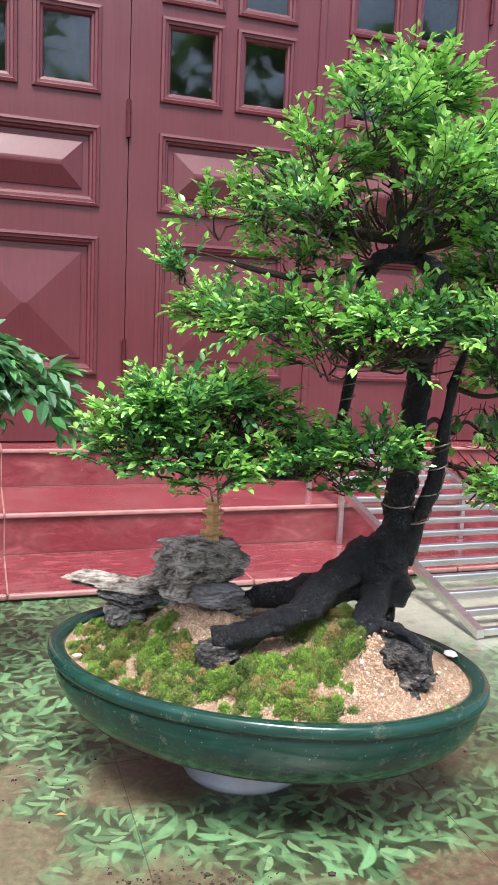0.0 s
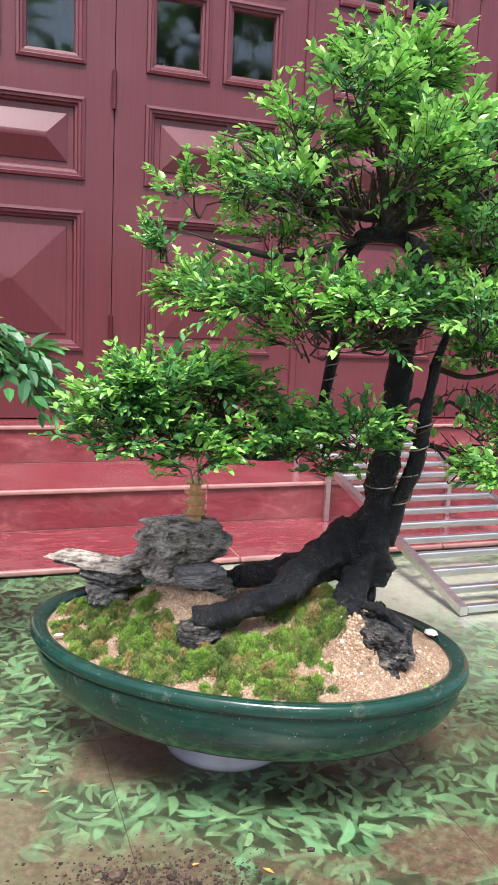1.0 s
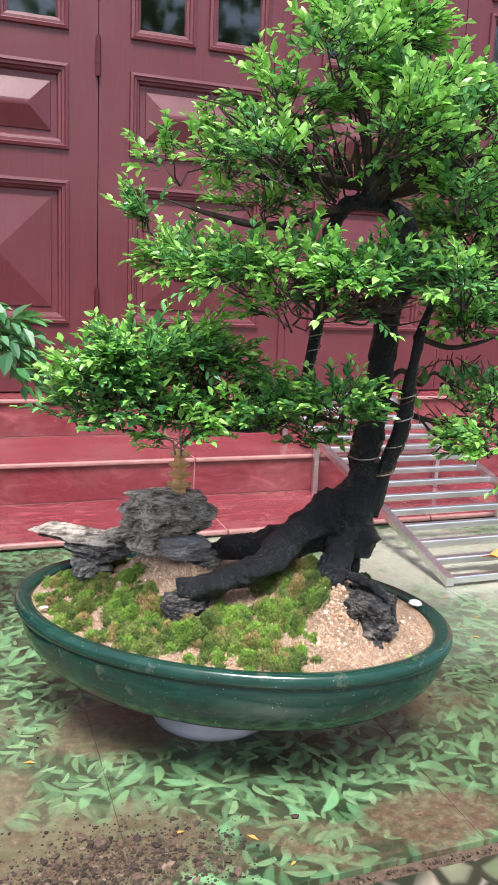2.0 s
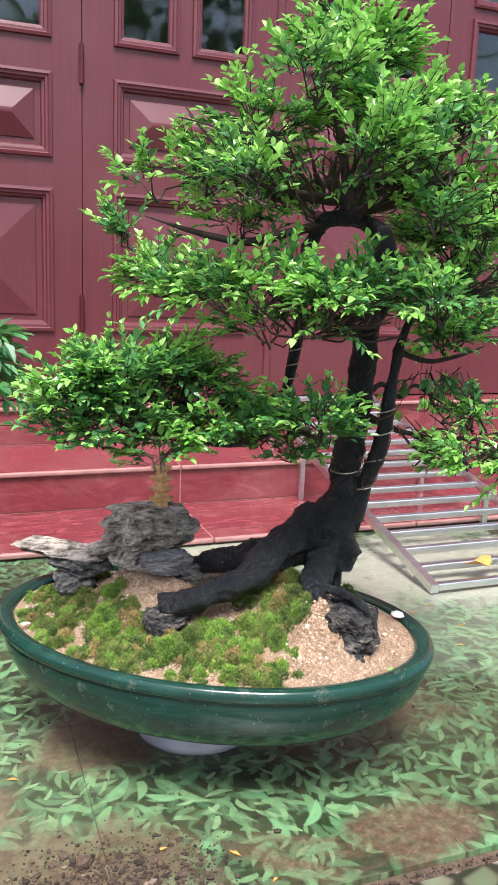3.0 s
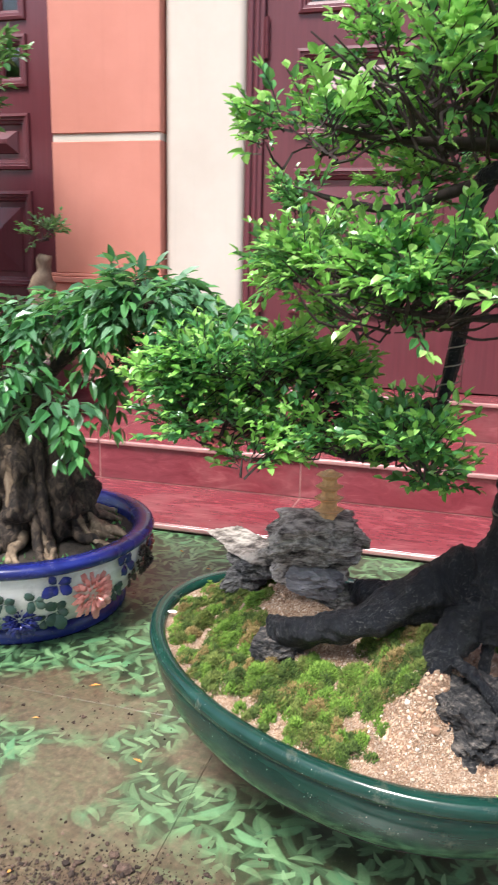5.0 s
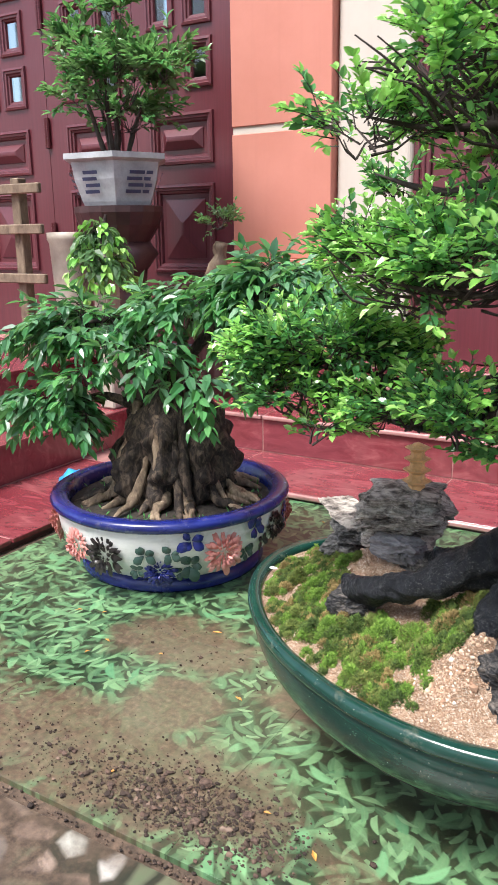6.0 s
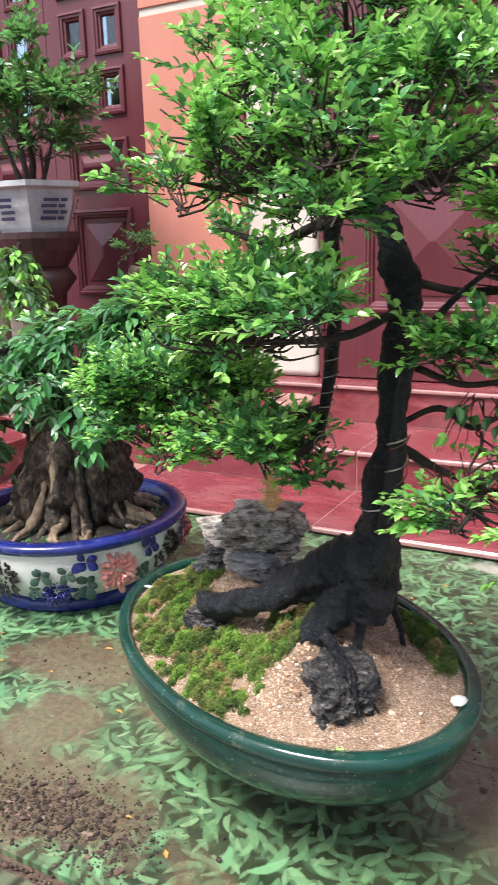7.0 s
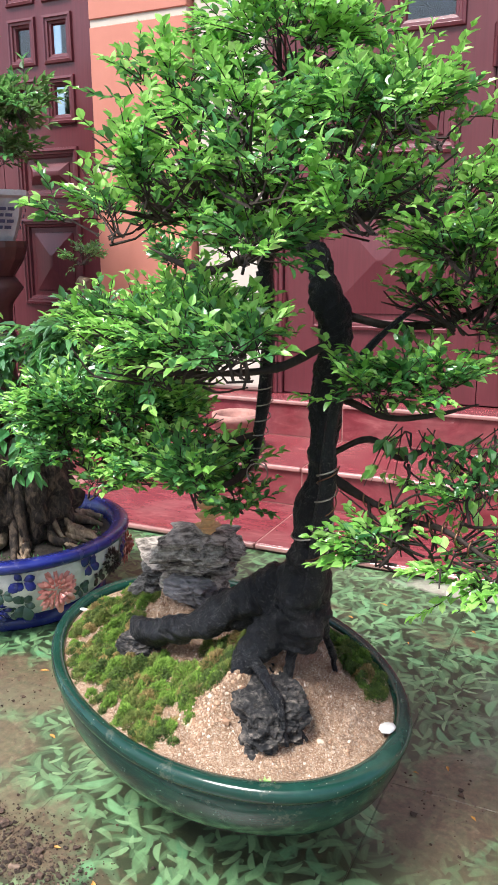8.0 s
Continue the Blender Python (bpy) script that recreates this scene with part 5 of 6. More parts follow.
def blue_pot():
    x, y, _ = BLUE_AT
    pot = thing("flower_pot", BLUE_AT, "round white ceramic pot with cobalt blue rim and raised flowers", "pot")
    wall = [(0.27, 0.04), (0.303, 0.07), (0.327, 0.105), (0.341, 0.145), (0.346, 0.18), (0.345, 0.206)]
    part("body", lathe(bmesh.new(), wall, 80, x, y, close=False), WHITE_GLAZE, pot, smooth=True)
    part("foot", lathe(bmesh.new(), [(0.278, 0.0), (0.284, 0.01), (0.281, 0.03), (0.272, 0.042)], 80, x, y), BLUE_GLAZE, pot, "cobalt blue foot ring", smooth=True)
    part("rim", lathe(bmesh.new(), [(0.34, 0.2), (0.352, 0.204), (0.364, 0.213), (0.367, 0.224), (0.362, 0.234), (0.345, 0.238), (0.322, 0.236), (0.312, 0.228), (0.308, 0.19), (0.305, 0.15)], 80, x, y, close=False), BLUE_GLAZE, pot, "cobalt blue rolled rim", smooth=True)

    def surface(a, z):
        r = np.interp(z, [w[1] for w in wall], [w[0] for w in wall])
        return Vector((x + r * math.cos(a), y + r * math.sin(a), z)), Vector((math.cos(a), math.sin(a), 0.0)), Vector((-math.sin(a), math.cos(a), 0.0))

    def petals(name, a, z, size, rings, mat, label):
        o, out, side = surface(a, z)
        up = Vector((0, 0, 1))
        bm = bmesh.new()
        for ring, (count, rad, length, tilt) in enumerate(rings):
            for k in range(count):
                t = 2 * math.pi * (k + 0.5 * (ring % 2) + jitter.normal(0, 0.2)) / count
                length = rings[ring][2] * jitter.uniform(0.7, 1.15)
                d = side * math.cos(t) + up * math.sin(t)
                w = d.cross(out)
                base = o + d * size * rad + out * (0.003 + 0.004 * ring)
                tip = base + d * size * length + out * size * tilt
                half = w * size * length * (0.34 if count < 8 else 0.19)
                mid = base.lerp(tip, 0.55) + out * size * 0.1
                near, far = base.lerp(tip, 0.3) + out * size * 0.06, base.lerp(tip, 0.82) + out * size * 0.08
                vs = [bm.verts.new(q) for q in (base, near + half * 0.8, mid + half * 1.1 - out * 0.002, far + half * 0.75, tip, far - half * 0.75, mid - half * 1.1 - out * 0.002, near - half * 0.8, mid + out * 0.004)]
                for i in range(8):
                    bm.faces.new((vs[i], vs[(i + 1) % 8], vs[8]))
        part(name, bm, mat, pot, label, smooth=True)

    bloom = ((19, 0.42, 0.6, 0.02), (16, 0.3, 0.56, 0.12), (13, 0.18, 0.46, 0.22), (9, 0.08, 0.36, 0.3), (6, 0.0, 0.22, 0.36))
    jitter = np.random.default_rng(17)
    leafy = ((3, 0.05, 0.8, 0.12), (4, 0.1, 0.95, 0.05))
    ang = math.atan2(-1.88, 1.535)

    def at_side(dx):
        return ang + math.asin(max(-0.98, min(0.98, dx / 0.34)))

    for dx, z, size, mat, label in ((0.128, 0.13, 0.068, PINK, "raised pink chrysanthemum"), (-0.20, 0.125, 0.066, BLACK_GLAZE, "raised dark brown chrysanthemum"), (-0.275, 0.135, 0.055, PINK, "raised pink chrysanthemum"),
                                    (-0.055, 0.085, 0.05, BLUE_GLAZE, "raised dark blue flower"), (0.285, 0.155, 0.048, BLACK_GLAZE, "raised dark brown chrysanthemum")):
        petals("flower", at_side(dx), z, size, bloom, mat, label)
    for dx, z, size, mat in ((0.035, 0.18, 0.04, BLUE_GLAZE), (0.215, 0.18, 0.04, BLUE_GLAZE), (0.035, 0.1, 0.045, LEAF_GLAZE), (0.2, 0.105, 0.03, LEAF_GLAZE), (-0.09, 0.14, 0.034, LEAF_GLAZE), (-0.02, 0.145, 0.03, LEAF_GLAZE), (0.01, 0.075, 0.03, LEAF_GLAZE), (-0.12, 0.08, 0.03, LEAF_GLAZE), (0.25, 0.12, 0.028, BLACK_GLAZE), (0.325, 0.19, 0.03, BLUE_GLAZE), (0.32, 0.15, 0.03, BLUE_GLAZE)):
        petals("leaf_relief", at_side(dx), z, size, leafy, mat, "raised glazed leaf")
    for k in range(5):
        petals("flower", ang + 1.6 + k * 0.75, 0.13, 0.075, bloom, (PINK, BLACK_GLAZE)[k % 2], "raised glazed flower")
    soil = bmesh.new()
    lathe(soil, [(0.3085, 0.16), (0.3085, 0.196), (0.26, 0.204), (0.18, 0.21), (0.09, 0.214), (0.01, 0.216)], 60, x, y)
    for v in soil.verts:
        if v.co.z > 0.197:
            v.co.z += 0.008 * noise.noise(v.co * 30)
    tagged(part("soil", soil, SOIL), "dark damp soil in the blue and white pot", "soil", kind="stuff")


blue_pot()


def gnarled_tree():
    x, y, _ = BLUE_AT
    tree = thing("gnarled_bonsai", (x, y, 0.2), "squat bonsai with a knotted brown root mass and drooping leaves", "bonsai tree")
    bm = bmesh.new()
    bmesh.ops.create_icosphere(bm, subdivisions=5, radius=1.0)
    for v in bm.verts:
        p = v.co.copy()
        a = math.atan2(p.y, p.x)
        flare = 1.08 - 0.45 * p.z + 0.2 * max(0, -p.z)
        k = flare * (1 + 0.13 * math.sin(a * 9 + 2 * noise.noise(p * 2)) * (0.9 - 0.4 * p.z) + 0.28 * noise.noise(p * 2.6) + 0.2 * (0.5 - abs(noise.noise(p * 5.0))) + 0.16 * noise.noise(p * 9.0) + 0.07 * noise.noise(p * 19.0))
        v.co = Vector((x + 0.02 + p.x * 0.135 * k, y + p.y * 0.135 * k, 0.39 + p.z * 0.225 * (1 + 0.2 * noise.noise(p * 3))))
    part("trunk", bm, BARK_FIG, tree, "knotted hollowed brown trunk", smooth=True)
    rng = np.random.default_rng(21)
    for k in range(46):
        a = k * 2 * math.pi / 46 + rng.normal(0, 0.1)
        d = Vector((math.cos(a), math.sin(a), 0))
        r0 = rng.uniform(0.006, 0.014)
        reach = rng.uniform(0.2, 0.275)
        c = Vector((x + 0.02, y, 0))
        w = Vector((-d.y, d.x, 0)) * rng.uniform(-0.05, 0.05)
        top = rng.uniform(0.27, 0.52)
        pts = [c + d * 0.11 + Vector((0, 0, top)), c + d * 0.145 + w * 0.6 + Vector((0, 0, 0.20 + (top - 0.2) * 0.5)), c + d * (reach * 0.72) + w * 1.4 + Vector((0, 0, 0.235)), c + d * (reach * 0.9) + w * 1.2 + Vector((0, 0, 0.222)), c + d * (reach + 0.02) + w * 2.2 + Vector((0, 0, 0.203))]
        part("root", tube(bmesh.new(), pts, [r0, r0 * 1.3, r0 * 1.5, r0 * 1.1, r0 * 0.5], 9, 0.4, k * 1.7, 5), ROOT_PALE if k % 3 else BARK_FIG, tree, smooth=True)
    limbs = (((-0.56, 2.3, 0.5), (-0.45, 2.27, 0.66), (-0.28, 2.27, 0.8), (-0.12, 2.27, 0.86), (0.0, 2.26, 0.82)), ((-0.58, 2.32, 0.5), (-0.62, 2.3, 0.64), (-0.68, 2.22, 0.74), (-0.76, 2.14, 0.74)),
             ((-0.57, 2.34, 0.5), (-0.56, 2.38, 0.68), (-0.5, 2.4, 0.82)), ((-0.6, 2.28, 0.45), (-0.72, 2.2, 0.52), (-0.8, 2.1, 0.5)), ((-0.54, 2.27, 0.48), (-0.48, 2.16, 0.58), (-0.44, 2.08, 0.6)))
    for k, pts in enumerate(limbs):
        part("branch", tube(bmesh.new(), pts, [0.022 * (1 - 0.8 * i / (len(pts) - 1)) for i in range(len(pts))], 8, 0.2, k, 5), BARK_FIG, tree, smooth=True)
    leaf_cloud("leaf_mass", [((-0.2, 2.27, 0.86), (0.2, 0.14, 0.1), 120), ((-0.02, 2.24, 0.79), (0.13, 0.1, 0.07), 55), ((-0.42, 2.3, 0.82), (0.2, 0.17, 0.09), 80), ((-0.74, 2.16, 0.74), (0.18, 0.16, 0.12), 80), ((-0.55, 2.24, 0.78), (0.2, 0.15, 0.08), 30), ((-0.85, 2.08, 0.52), (0.12, 0.11, 0.12), 60), ((-0.5, 2.1, 0.68), (0.13, 0.08, 0.06), 20), ((-0.68, 2.1, 0.6), (0.13, 0.08, 0.08), 22), ((-0.36, 2.16, 0.62), (0.1, 0.08, 0.06), 12), ((-0.28, 2.32, 0.72), (0.14, 0.1, 0.08), 30), ((-0.7, 2.1, 0.46), (0.1, 0.06, 0.08), 8), ((-0.9, 2.15, 0.72), (0.12, 0.12, 0.1), 50)],
               tree, [LEAF_FIG, LEAF_OLD], "drooping pointed dark green leaves", leaf=(0.042, 0.068), seed=51, pairs=4, twig_len=(0.09, 0.15), bunch=4, dense=1.0, droop=0.5, new_share=0.2, lift=0.3, ratio=0.44)
    rng = np.random.default_rng(12)
    V, F = [], []
    for k in range(260):
        a, q = rng.uniform(0, 6.283), rng.uniform(0.16, 0.29)
        p = np.array((x + q * math.cos(a), y + q * math.sin(a), 0.205))
        g = np.array((*rng.normal(0, 1, 2), 0.9))
        g /= np.linalg.norm(g)
        w = np.cross(g, (0, 0, 1)) * 0.004
        f = len(V)
        V += [p, p + g * 0.009 + w, p + g * 0.02, p + g * 0.009 - w]
        F += [(f, f + 1, f + 2), (f, f + 2, f + 3)]
    tagged(raw("seedlings", V, F, LEAF_OLD), "scattered tiny weeds on the dark soil", "weeds", kind="stuff")


gnarled_tree()


# ---- steel ramp on the steps ----
def steel_ramp():
    ramp = thing("steel_ramp", (1.7, 2.4, 0), "slotted stainless steel ramp lying on the steps", "ramp")
    x0, x1, ya, yb = 1.387, 2.007, 2.315, 3.93

    def top(y):
        return 0.034 + 0.235 * (y - 2.315)

    for x in (x0, x1):
        bm = bmesh.new()
        vs = []
        for y in (ya, yb):
            for dx, dz in ((-0.014, -0.028), (0.014, -0.028), (0.014, 0.0), (-0.014, 0.0)):
                vs.append(bm.verts.new((x + dx, y, top(y) + dz)))
        for f in ((3, 2, 1, 0), (4, 5, 6, 7), (0, 1, 5, 4), (1, 2, 6, 5), (2, 3, 7, 6), (3, 0, 4, 7)):
            bm.faces.new([vs[i] for i in f])
        part("rail", bm, STEEL, ramp)
    n = 16
    for k in range(n):
        y = ya + 0.012 + (yb - ya - 0.03) * k / (n - 1)
        part("rung", boxed(x0 + 0.014, x1 - 0.014, y - 0.0135, y + 0.0135, top(y) - 0.026, top(y) - 0.002, bevel=0.003), STEEL, ramp)
    for x in (x0, x1):
        for y, base in ((2.9, 0.0), (3.38, 0.026), (3.75, 0.195)):
            part("leg", boxed(x - 0.011, x + 0.011, y - 0.011, y + 0.011, base, top(y) - 0.028, bevel=0.002), STEEL, ramp)
    leaf = bmesh.new()
    pts = []
    for k in range(12):
        a = k * math.pi / 6
        r = 0.05 * (1 + 0.3 * math.sin(3 * a))
        pts.append(leaf.verts.new((1.62 + r * math.cos(a), 2.40 + r * 0.7 * math.sin(a), 0.062 + 0.012 * math.sin(2 * a))))
    mid = leaf.verts.new((1.62, 2.40, 0.054))
    for k in range(12):
        leaf.faces.new((pts[k], pts[(k + 1) % 12], mid))
    tagged(part("dry_leaf", leaf, DRY), "curled orange brown dry leaf on the ramp", "leaf")


DRY = m_plain("dry_leaf_brown", (0.45, 0.22, 0.05), 0.7, vary=0.4, scale=50)
steel_ramp()


# ---- potted plants on the far steps ----
STONE_GREY = m_plain("weathered_grey_ceramic", (0.36, 0.37, 0.38), 0.6, vary=0.25, scale=14, bump=0.3)
INK = m_plain("dark_blue_ink_glaze", (0.03, 0.045, 0.1), 0.4)
WOOD = m_bark("weathered_wood", ((0.3, (0.09, 0.06, 0.04)), (0.7, (0.25, 0.18, 0.12))), 25, 0.5)
BEIGE = m_plain("beige_ceramic", (0.36, 0.31, 0.25), 0.5, vary=0.15)
MAROON = m_plain("maroon_ceramic", (0.045, 0.018, 0.018), 0.4, vary=0.3)


def hex_planter():
    x, y, b = -1.835, 3.62, 0.195
    stand = thing("pedestal", (x, y, b), "dark maroon carved pedestal with ringed shaft", "stand")
    part("base", lathe(bmesh.new(), [(0.2, b), (0.2, b + 0.05), (0.15, b + 0.08)], 20, x, y), MAROON, stand)
    part("shaft", lathe(bmesh.new(), [(0.15, b + 0.0805), (0.12, b + 0.3), (0.16, b + 0.4), (0.12, b + 0.5), (0.13, b + 0.62), (0.19, b + 0.7), (0.15, b + 0.76)], 20, x, y), MAROON, stand, smooth=True)
    part("top", lathe(bmesh.new(), [(0.15, b + 0.7605), (0.2, b + 0.84), (0.22, b + 0.9), (0.22, b + 0.93)], 20, x, y), MAROON, stand)
    z = b + 0.931
    pot = thing("hexagonal_planter", (x, y, z), "grey white hexagonal planter with dark painted panels", "pot")
    part("body", lathe(bmesh.new(), [(0.18, z), (0.19, z + 0.02), (0.226, z + 0.12), (0.24, z + 0.2)], 6, x, y, turn=0.12), STONE_GREY, pot)
    part("lip", lathe(bmesh.new(), [(0.24, z + 0.2005), (0.276, z + 0.212), (0.276, z + 0.238), (0.245, z + 0.24)], 6, x, y, turn=0.12), STONE_GREY, pot, "wide flat lip")
    for k in range(6):
        a = 0.12 + (k + 0.5) * math.pi / 3
        d = Vector((math.cos(a), math.sin(a), 0))
        s = Vector((-d.y, d.x, 0))
        lean = Vector((d.x * 0.045, d.y * 0.045, 0.13))
        c0 = Vector((x, y, z + 0.04)) + d * (0.198 * 0.866 + 0.009)
        bm = bmesh.new()
        for r in range(4):
            for q in range(3 if k % 2 else 2):
                u, v = -0.055 + 0.045 * q + 0.01 * r % 0.02, 0.12 + 0.22 * r
                w = 0.036 if q else 0.05
                vs = [bm.verts.new(c0 + s * (u + i * w) + lean * (v + j * 0.12) + d * 0.004) for i, j in ((0, 0), (1, 0), (1, 1), (0, 1))]
                bm.faces.new(vs)
        tagged(part("painted_panel", bm, INK, pot, "dark blue painted strokes"), kind="stuff")
    part("stems", tube(bmesh.new(), [(x, y, z + 0.2), (x + 0.02, y, z + 0.35), (x - 0.02, y, z + 0.5)], [0.02, 0.016, 0.008], 7, 0.2, 1, 4), TWIG, None)
    bush = thing("potted_shrub", (x, y, z + 0.2), "upright leafy shrub growing in the hexagonal planter", "shrub")
    stems = bpy.data.objects["stems"]
    stems.name = "stem"
    stems.parent = bush
    stems.location = -bush.location
    for k, (dx, dy) in enumerate(((0.12, 0.03), (-0.1, 0.05), (0.05, -0.1), (-0.06, -0.08))):
        part("stem", tube(bmesh.new(), [(x + dx * 0.4, y + dy * 0.4, z + 0.2), (x + dx, y + dy, z + 0.4), (x + dx * 1.6, y + dy * 1.4, z + 0.56)], [0.013, 0.01, 0.005], 6, 0.2, k, 4), TWIG, bush)
    leaf_cloud("leaf_mass", [((x, y, z + 0.55), (0.36, 0.3, 0.24), 170), ((x + 0.1, y, z + 0.4), (0.3, 0.24, 0.14), 70), ((x - 0.16, y - 0.05, z + 0.72), (0.18, 0.16, 0.14), 40), ((x + 0.34, y - 0.05, z + 0.58), (0.18, 0.14, 0.14), 45), ((x + 0.05, y, z + 0.85), (0.2, 0.16, 0.1), 26)], bush, [LEAF_FAR, LEAF_OLD], "grey green oval leaves", leaf=(0.045, 0.07), seed=61, pairs=4, bunch=4, dense=1.0, twig_len=(0.1, 0.18), new_share=0.3, ratio=0.5)


hex_planter()


def far_pots():
    rail = thing("plant_rack", (-2.6, 3.5, 0.37), "weathered wooden plant rack with posts and rails", "rack")
    for xx in (-3.1, -2.75, -2.4):
        part("post", boxed(xx - 0.03, xx + 0.03, 3.47, 3.53, 0.37, 1.28, bevel=0.005), WOOD, rail)
    for z in (0.75, 1.0, 1.2):
        part("rail", boxed(-3.3, -2.2, 3.44, 3.468, z, z + 0.05, bevel=0.005), WOOD, rail)
    x, y, b = -2.2, 3.65, 0.371
    pot = thing("tall_pot", (x, y, b), "tall plain beige ceramic pot", "pot")
    part("body", lathe(bmesh.new(), [(0.085, b), (0.1, b + 0.3), (0.115, b + 0.58), (0.125, b + 0.6), (0.125, b + 0.635), (0.105, b + 0.637)], 28, x, y), BEIGE, pot, smooth=True)
    x, y, b = -1.62, 3.25, 0.196
    stand = thing("post_stand", (x, y, b), "slim tan post carrying a hanging plant", "stand")
    part("post", boxed(x - 0.045, x + 0.045, y - 0.045, y + 0.045, b, b + 0.72, bevel=0.008), BEIGE, stand)
    plant = thing("trailing_plant", (x, y, b + 0.72), "trailing green plant with hanging leaves", "plant")
    part("stem", tube(bmesh.new(), [(x, y, b + 0.721), (x, y, b + 0.8), (x + 0.02, y, b + 0.88)], [0.02, 0.016, 0.008], 7, 0.2, 2, 4), TWIG, plant)
    leaf_cloud("leaf_mass", [((x, y - 0.02, b + 0.82), (0.12, 0.11, 0.09), 60), ((x, y - 0.06, b + 0.7), (0.1, 0.08, 0.08), 40)], plant, [LEAF_FAR, LEAF_NEW], "pale green hanging leaves", leaf=(0.045, 0.07), seed=71, pairs=4, bunch=4, dense=0.8, twig_len=(0.1, 0.16), droop=0.8, new_share=0.25)
    x, y, b = -1.32, 3.75, 0.196
    pot = thing("small_pot", (x, y, b), "small dull red pot beside the wall pier", "pot")
    part("body", lathe(bmesh.new(), [(0.09, b), (0.12, b + 0.2), (0.14, b + 0.26), (0.14, b + 0.29), (0.11, b + 0.291)], 24, x, y), MAROON, pot, smooth=True)
    tree = thing("stump_bonsai", (x, y, b + 0.29), "small stumpy bonsai with a sparse dry crown", "bonsai tree")
    part("trunk", tube(bmesh.new(), [(x, y, b + 0.285), (x + 0.02, y, b + 0.45), (x - 0.02, y, b + 0.6), (x + 0.01, y, b + 0.75)], [0.07, 0.055, 0.05, 0.03], 10, 0.35, 5, 6), WOOD, tree, smooth=True)
    leaf_cloud("leaf_mass", [((x, y, b + 0.84), (0.14, 0.12, 0.06), 60)], tree, [LEAF_FAR, LEAF_OLD], "sparse olive leaves", leaf=(0.02, 0.032), seed=81, pairs=4, bunch=4, dense=0.8, twig_len=(0.06, 0.1), new_share=0.3)
    # a low pot on the second step, under the drooping leaves
    x, y, b = -0.42, 3.62, 0.196
    pot = thing("clay_pot", (x, y, b), "small dusty pink clay pot on the step", "pot")
    part("body", lathe(bmesh.new(), [(0.075, b), (0.1, b + 0.13), (0.112, b + 0.135), (0.112, b + 0.165), (0.094, b + 0.166), (0.088, b + 0.15), (0.08, b + 0.1)], 24, x, y), m_plain("dusty_clay", (0.34, 0.17, 0.14), 0.8, vary=0.3), pot, smooth=True)
    x, y, b = -1.2, 2.52, 0.027
    bag = bmesh.new()
    bmesh.ops.create_icosphere(bag, subdivisions=3, radius=1.0)
    for v in bag.verts:
        p = v.co.copy()
        k = 1 + 0.25 * noise.noise(p * 2.2) + 0.1 * noise.noise(p * 6)
        v.co = Vector((x + p.x * 0.055 * k, y + p.y * 0.05 * k, max(b, b + 0.05 + p.z * 0.06 * k)))
    tagged(part("plastic_bag", bag, m_plain("bright_blue_plastic", (0.02, 0.25, 0.5), 0.35), None, smooth=True), "crumpled bright blue plastic bag on the low step", "bag")


far_pots()


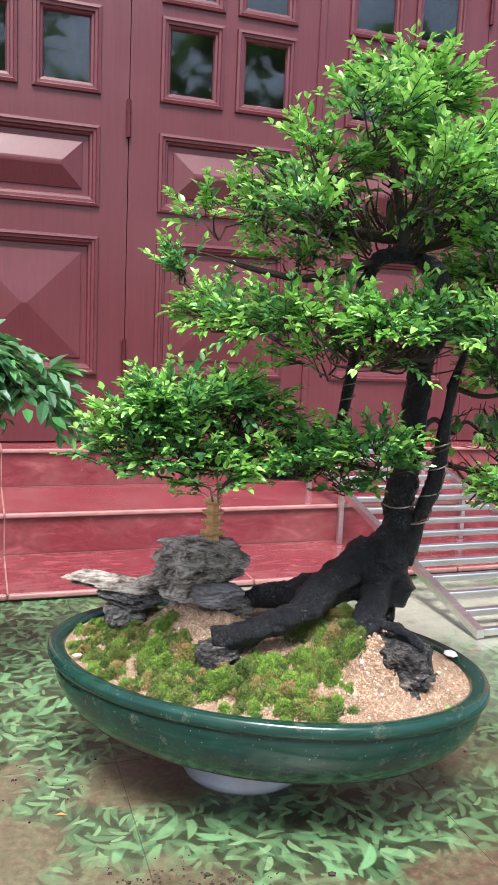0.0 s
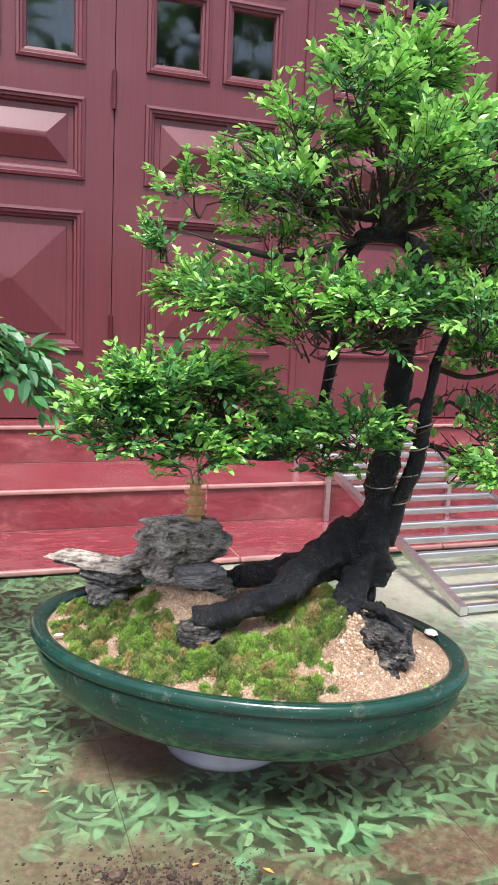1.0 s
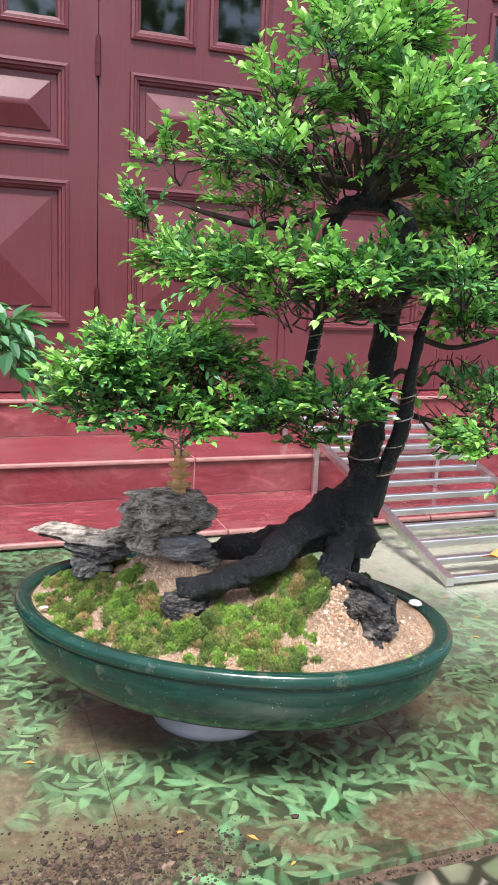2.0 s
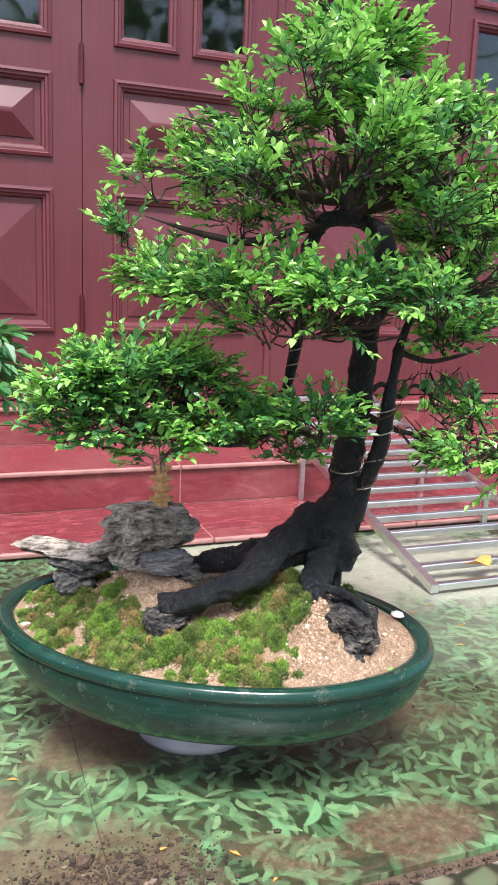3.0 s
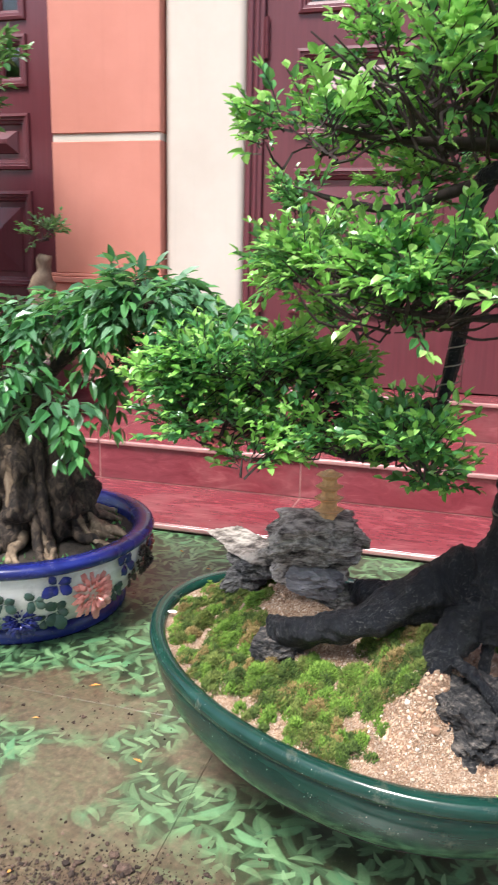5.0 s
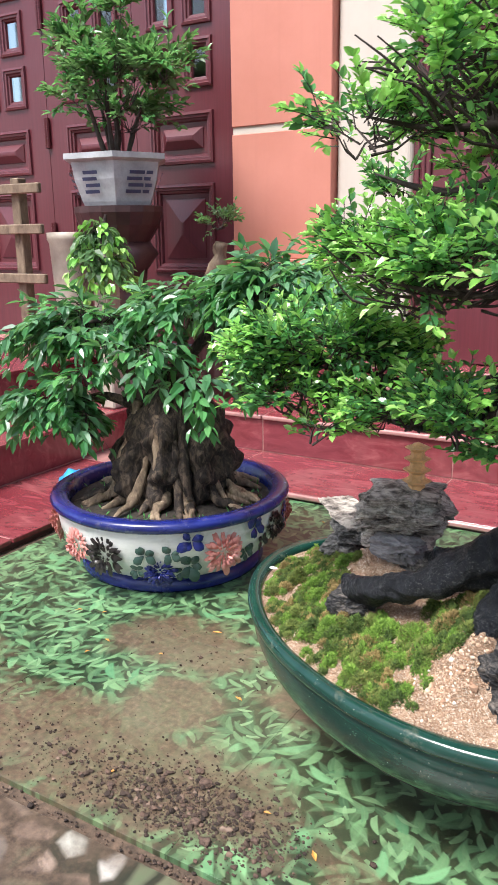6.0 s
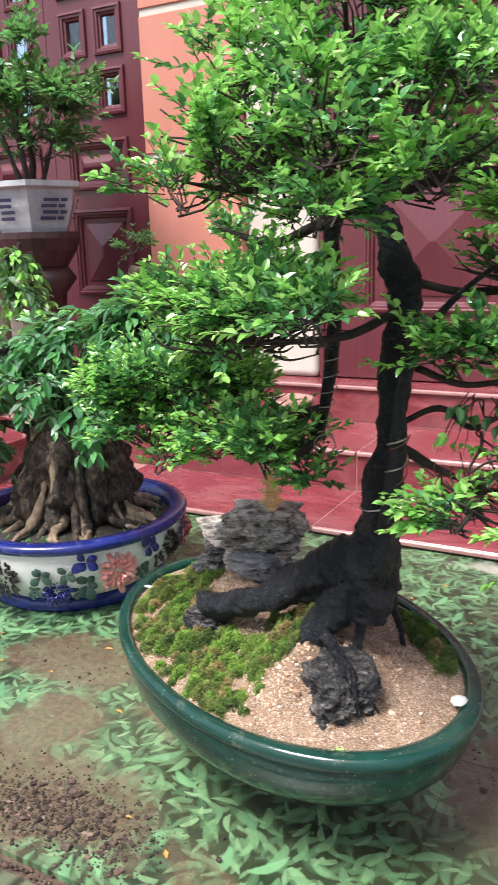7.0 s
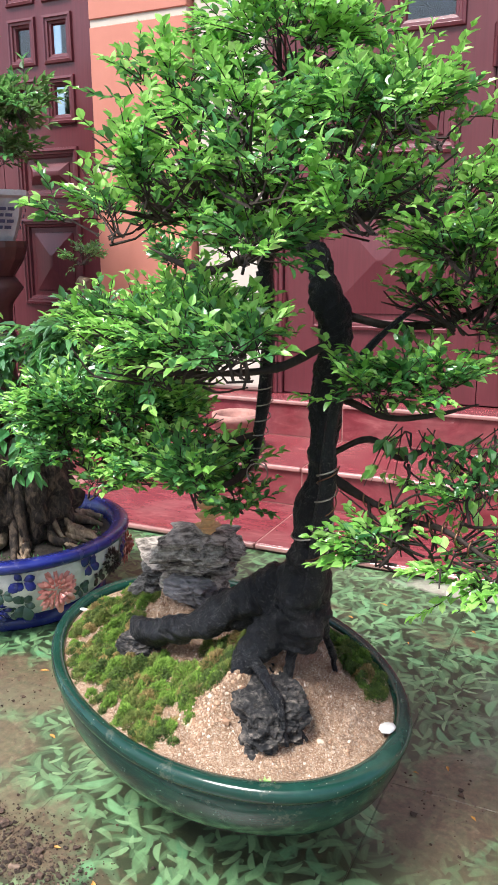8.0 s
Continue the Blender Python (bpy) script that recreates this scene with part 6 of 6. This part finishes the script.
# ---- dirt on the floor ----
def dirt():
    rng = np.random.default_rng(41)
    ico = bmesh.new()
    bmesh.ops.create_icosphere(ico, subdivisions=1, radius=1.0)
    iv = np.array([v.co for v in ico.verts])
    fi = [[v.index for v in f.verts] for f in ico.faces]
    ico.free()
    V, F = [], []
    spots = ((0.16, 1.40, 0.16, 0.08, 2400), (0.02, 1.37, 0.22, 0.07, 1300), (-0.25, 1.42, 0.3, 0.09, 260), (-0.1, 1.85, 0.2, 0.1, 120), (0.3, 1.36, 0.08, 0.05, 260), (0.88, 1.85, 0.12, 0.15, 90), (0.4, 1.262, 0.9, 0.008, 700))
    for cx, cy, sx, sy, count in spots:
        for _ in range(count):
            x, y = cx + rng.normal(0, sx * 0.6), cy + rng.normal(0, sy * 0.6)
            if cy != 1.262 and y < 1.285:
                continue
            r = min(0.007, 0.0014 * math.exp(rng.normal(0, 0.65)))
            z = 0.0 if cy != 1.262 else -0.01
            f = len(V)
            k = iv * (1 + rng.normal(0, 0.22, (len(iv), 1))) * r * np.array((1, rng.uniform(0.6, 1), rng.uniform(0.5, 0.9)))
            V += (k + np.array((x, y, z + r * 0.4))).tolist()
            F += [[f + i for i in q] for q in fi]
    tagged(raw("dirt_crumbs", V, F, CRUMB), "crumbs of damp brown dirt strewn on the tiles", "dirt", kind="stuff")
    for k, (x, y, r) in enumerate(((0.13, 1.45, 0.016), (0.10, 1.475, 0.011), (0.28, 1.375, 0.01), (0.24, 1.42, 0.012), (0.17, 1.36, 0.012), (0.21, 1.33, 0.013), (0.33, 1.33, 0.009), (-0.02, 1.36, 0.01))):
        stone("dirt_clod", (x, y, r * 0.3), (r * 0.7, r * 0.55, r * 0.42), "reddish brown clod of dirt on the tiles", CLOD, seed=30 + k, subdiv=3, category="dirt", group="clods on the tiles")
    V, F = [], []
    for k in range(60):
        x, y = rng.uniform(-0.7, 1.4), rng.uniform(1.3, 2.8)
        if oval(x, y) < 1.0 or math.hypot(x + 0.565, y - 2.31) < 0.4:
            continue
        a, s = rng.uniform(0, 6.283), rng.uniform(0.006, 0.014)
        g, w = np.array((math.cos(a), math.sin(a), 0)) * s, np.array((-math.sin(a), math.cos(a), 0)) * s * 0.35
        p = np.array((x, y, 0.0018))
        f = len(V)
        V += [p - g, p + w + (0, 0, 0.002), p + g, p - w + (0, 0, 0.002)]
        F += [(f, f + 1, f + 2, f + 3)]
    tagged(raw("fallen_leaves", V, F, [DRY]), "tiny fallen leaves on the tiles", "leaves", kind="stuff")


def m_crumb():
    n = Nodes("dirt_crumb", 0.95)
    n.color(n.ramp(n.per_island(), (0.0, (0.018, 0.011, 0.008)), (0.6, (0.05, 0.031, 0.022)), (0.9, (0.1, 0.06, 0.043)), (1.0, (0.19, 0.13, 0.095))))
    return n.mat


CRUMB = m_crumb()
CLOD = m_plain("reddish_clod", (0.1, 0.062, 0.045), 0.95, vary=0.6, scale=90, bump=0.8)
dirt()


# ---- trees across the yard, mirrored in the door panes and glazes ----
def yard_trees():
    for k, (x, y, h) in enumerate(((-4.5, -10, 7.5), (0.5, -9.5, 9.0), (5, -10, 8.0), (9.5, -9, 8.5))):
        tree = thing("yard_tree", (x, y, 0), "tall leafy tree across the yard", "tree", "trees across the yard")
        trunk = tube(bmesh.new(), [(x, y, 0), (x + 0.1, y, h * 0.3), (x - 0.1, y + 0.1, h * 0.55), (x, y, h * 0.85)], [0.2, 0.16, 0.12, 0.04], 10, 0.2, k, 5)
        part("trunk", trunk, WOOD, tree, smooth=True)
        rng = np.random.default_rng(300 + k)
        clumps = [((x + rng.normal(0, 1.1), y + rng.normal(0, 0.7), h * rng.uniform(0.38, 0.92)), (0.9, 0.9, 0.6), 22) for _ in range(16)]
        leaf_cloud("crown", clumps, tree, [LEAF_FAR, LEAF_OLD], "", leaf=(0.2, 0.34), seed=400 + k, pairs=4, bunch=4, dense=1.0, twig_len=(0.4, 0.7), new_share=0.2)


yard_trees()
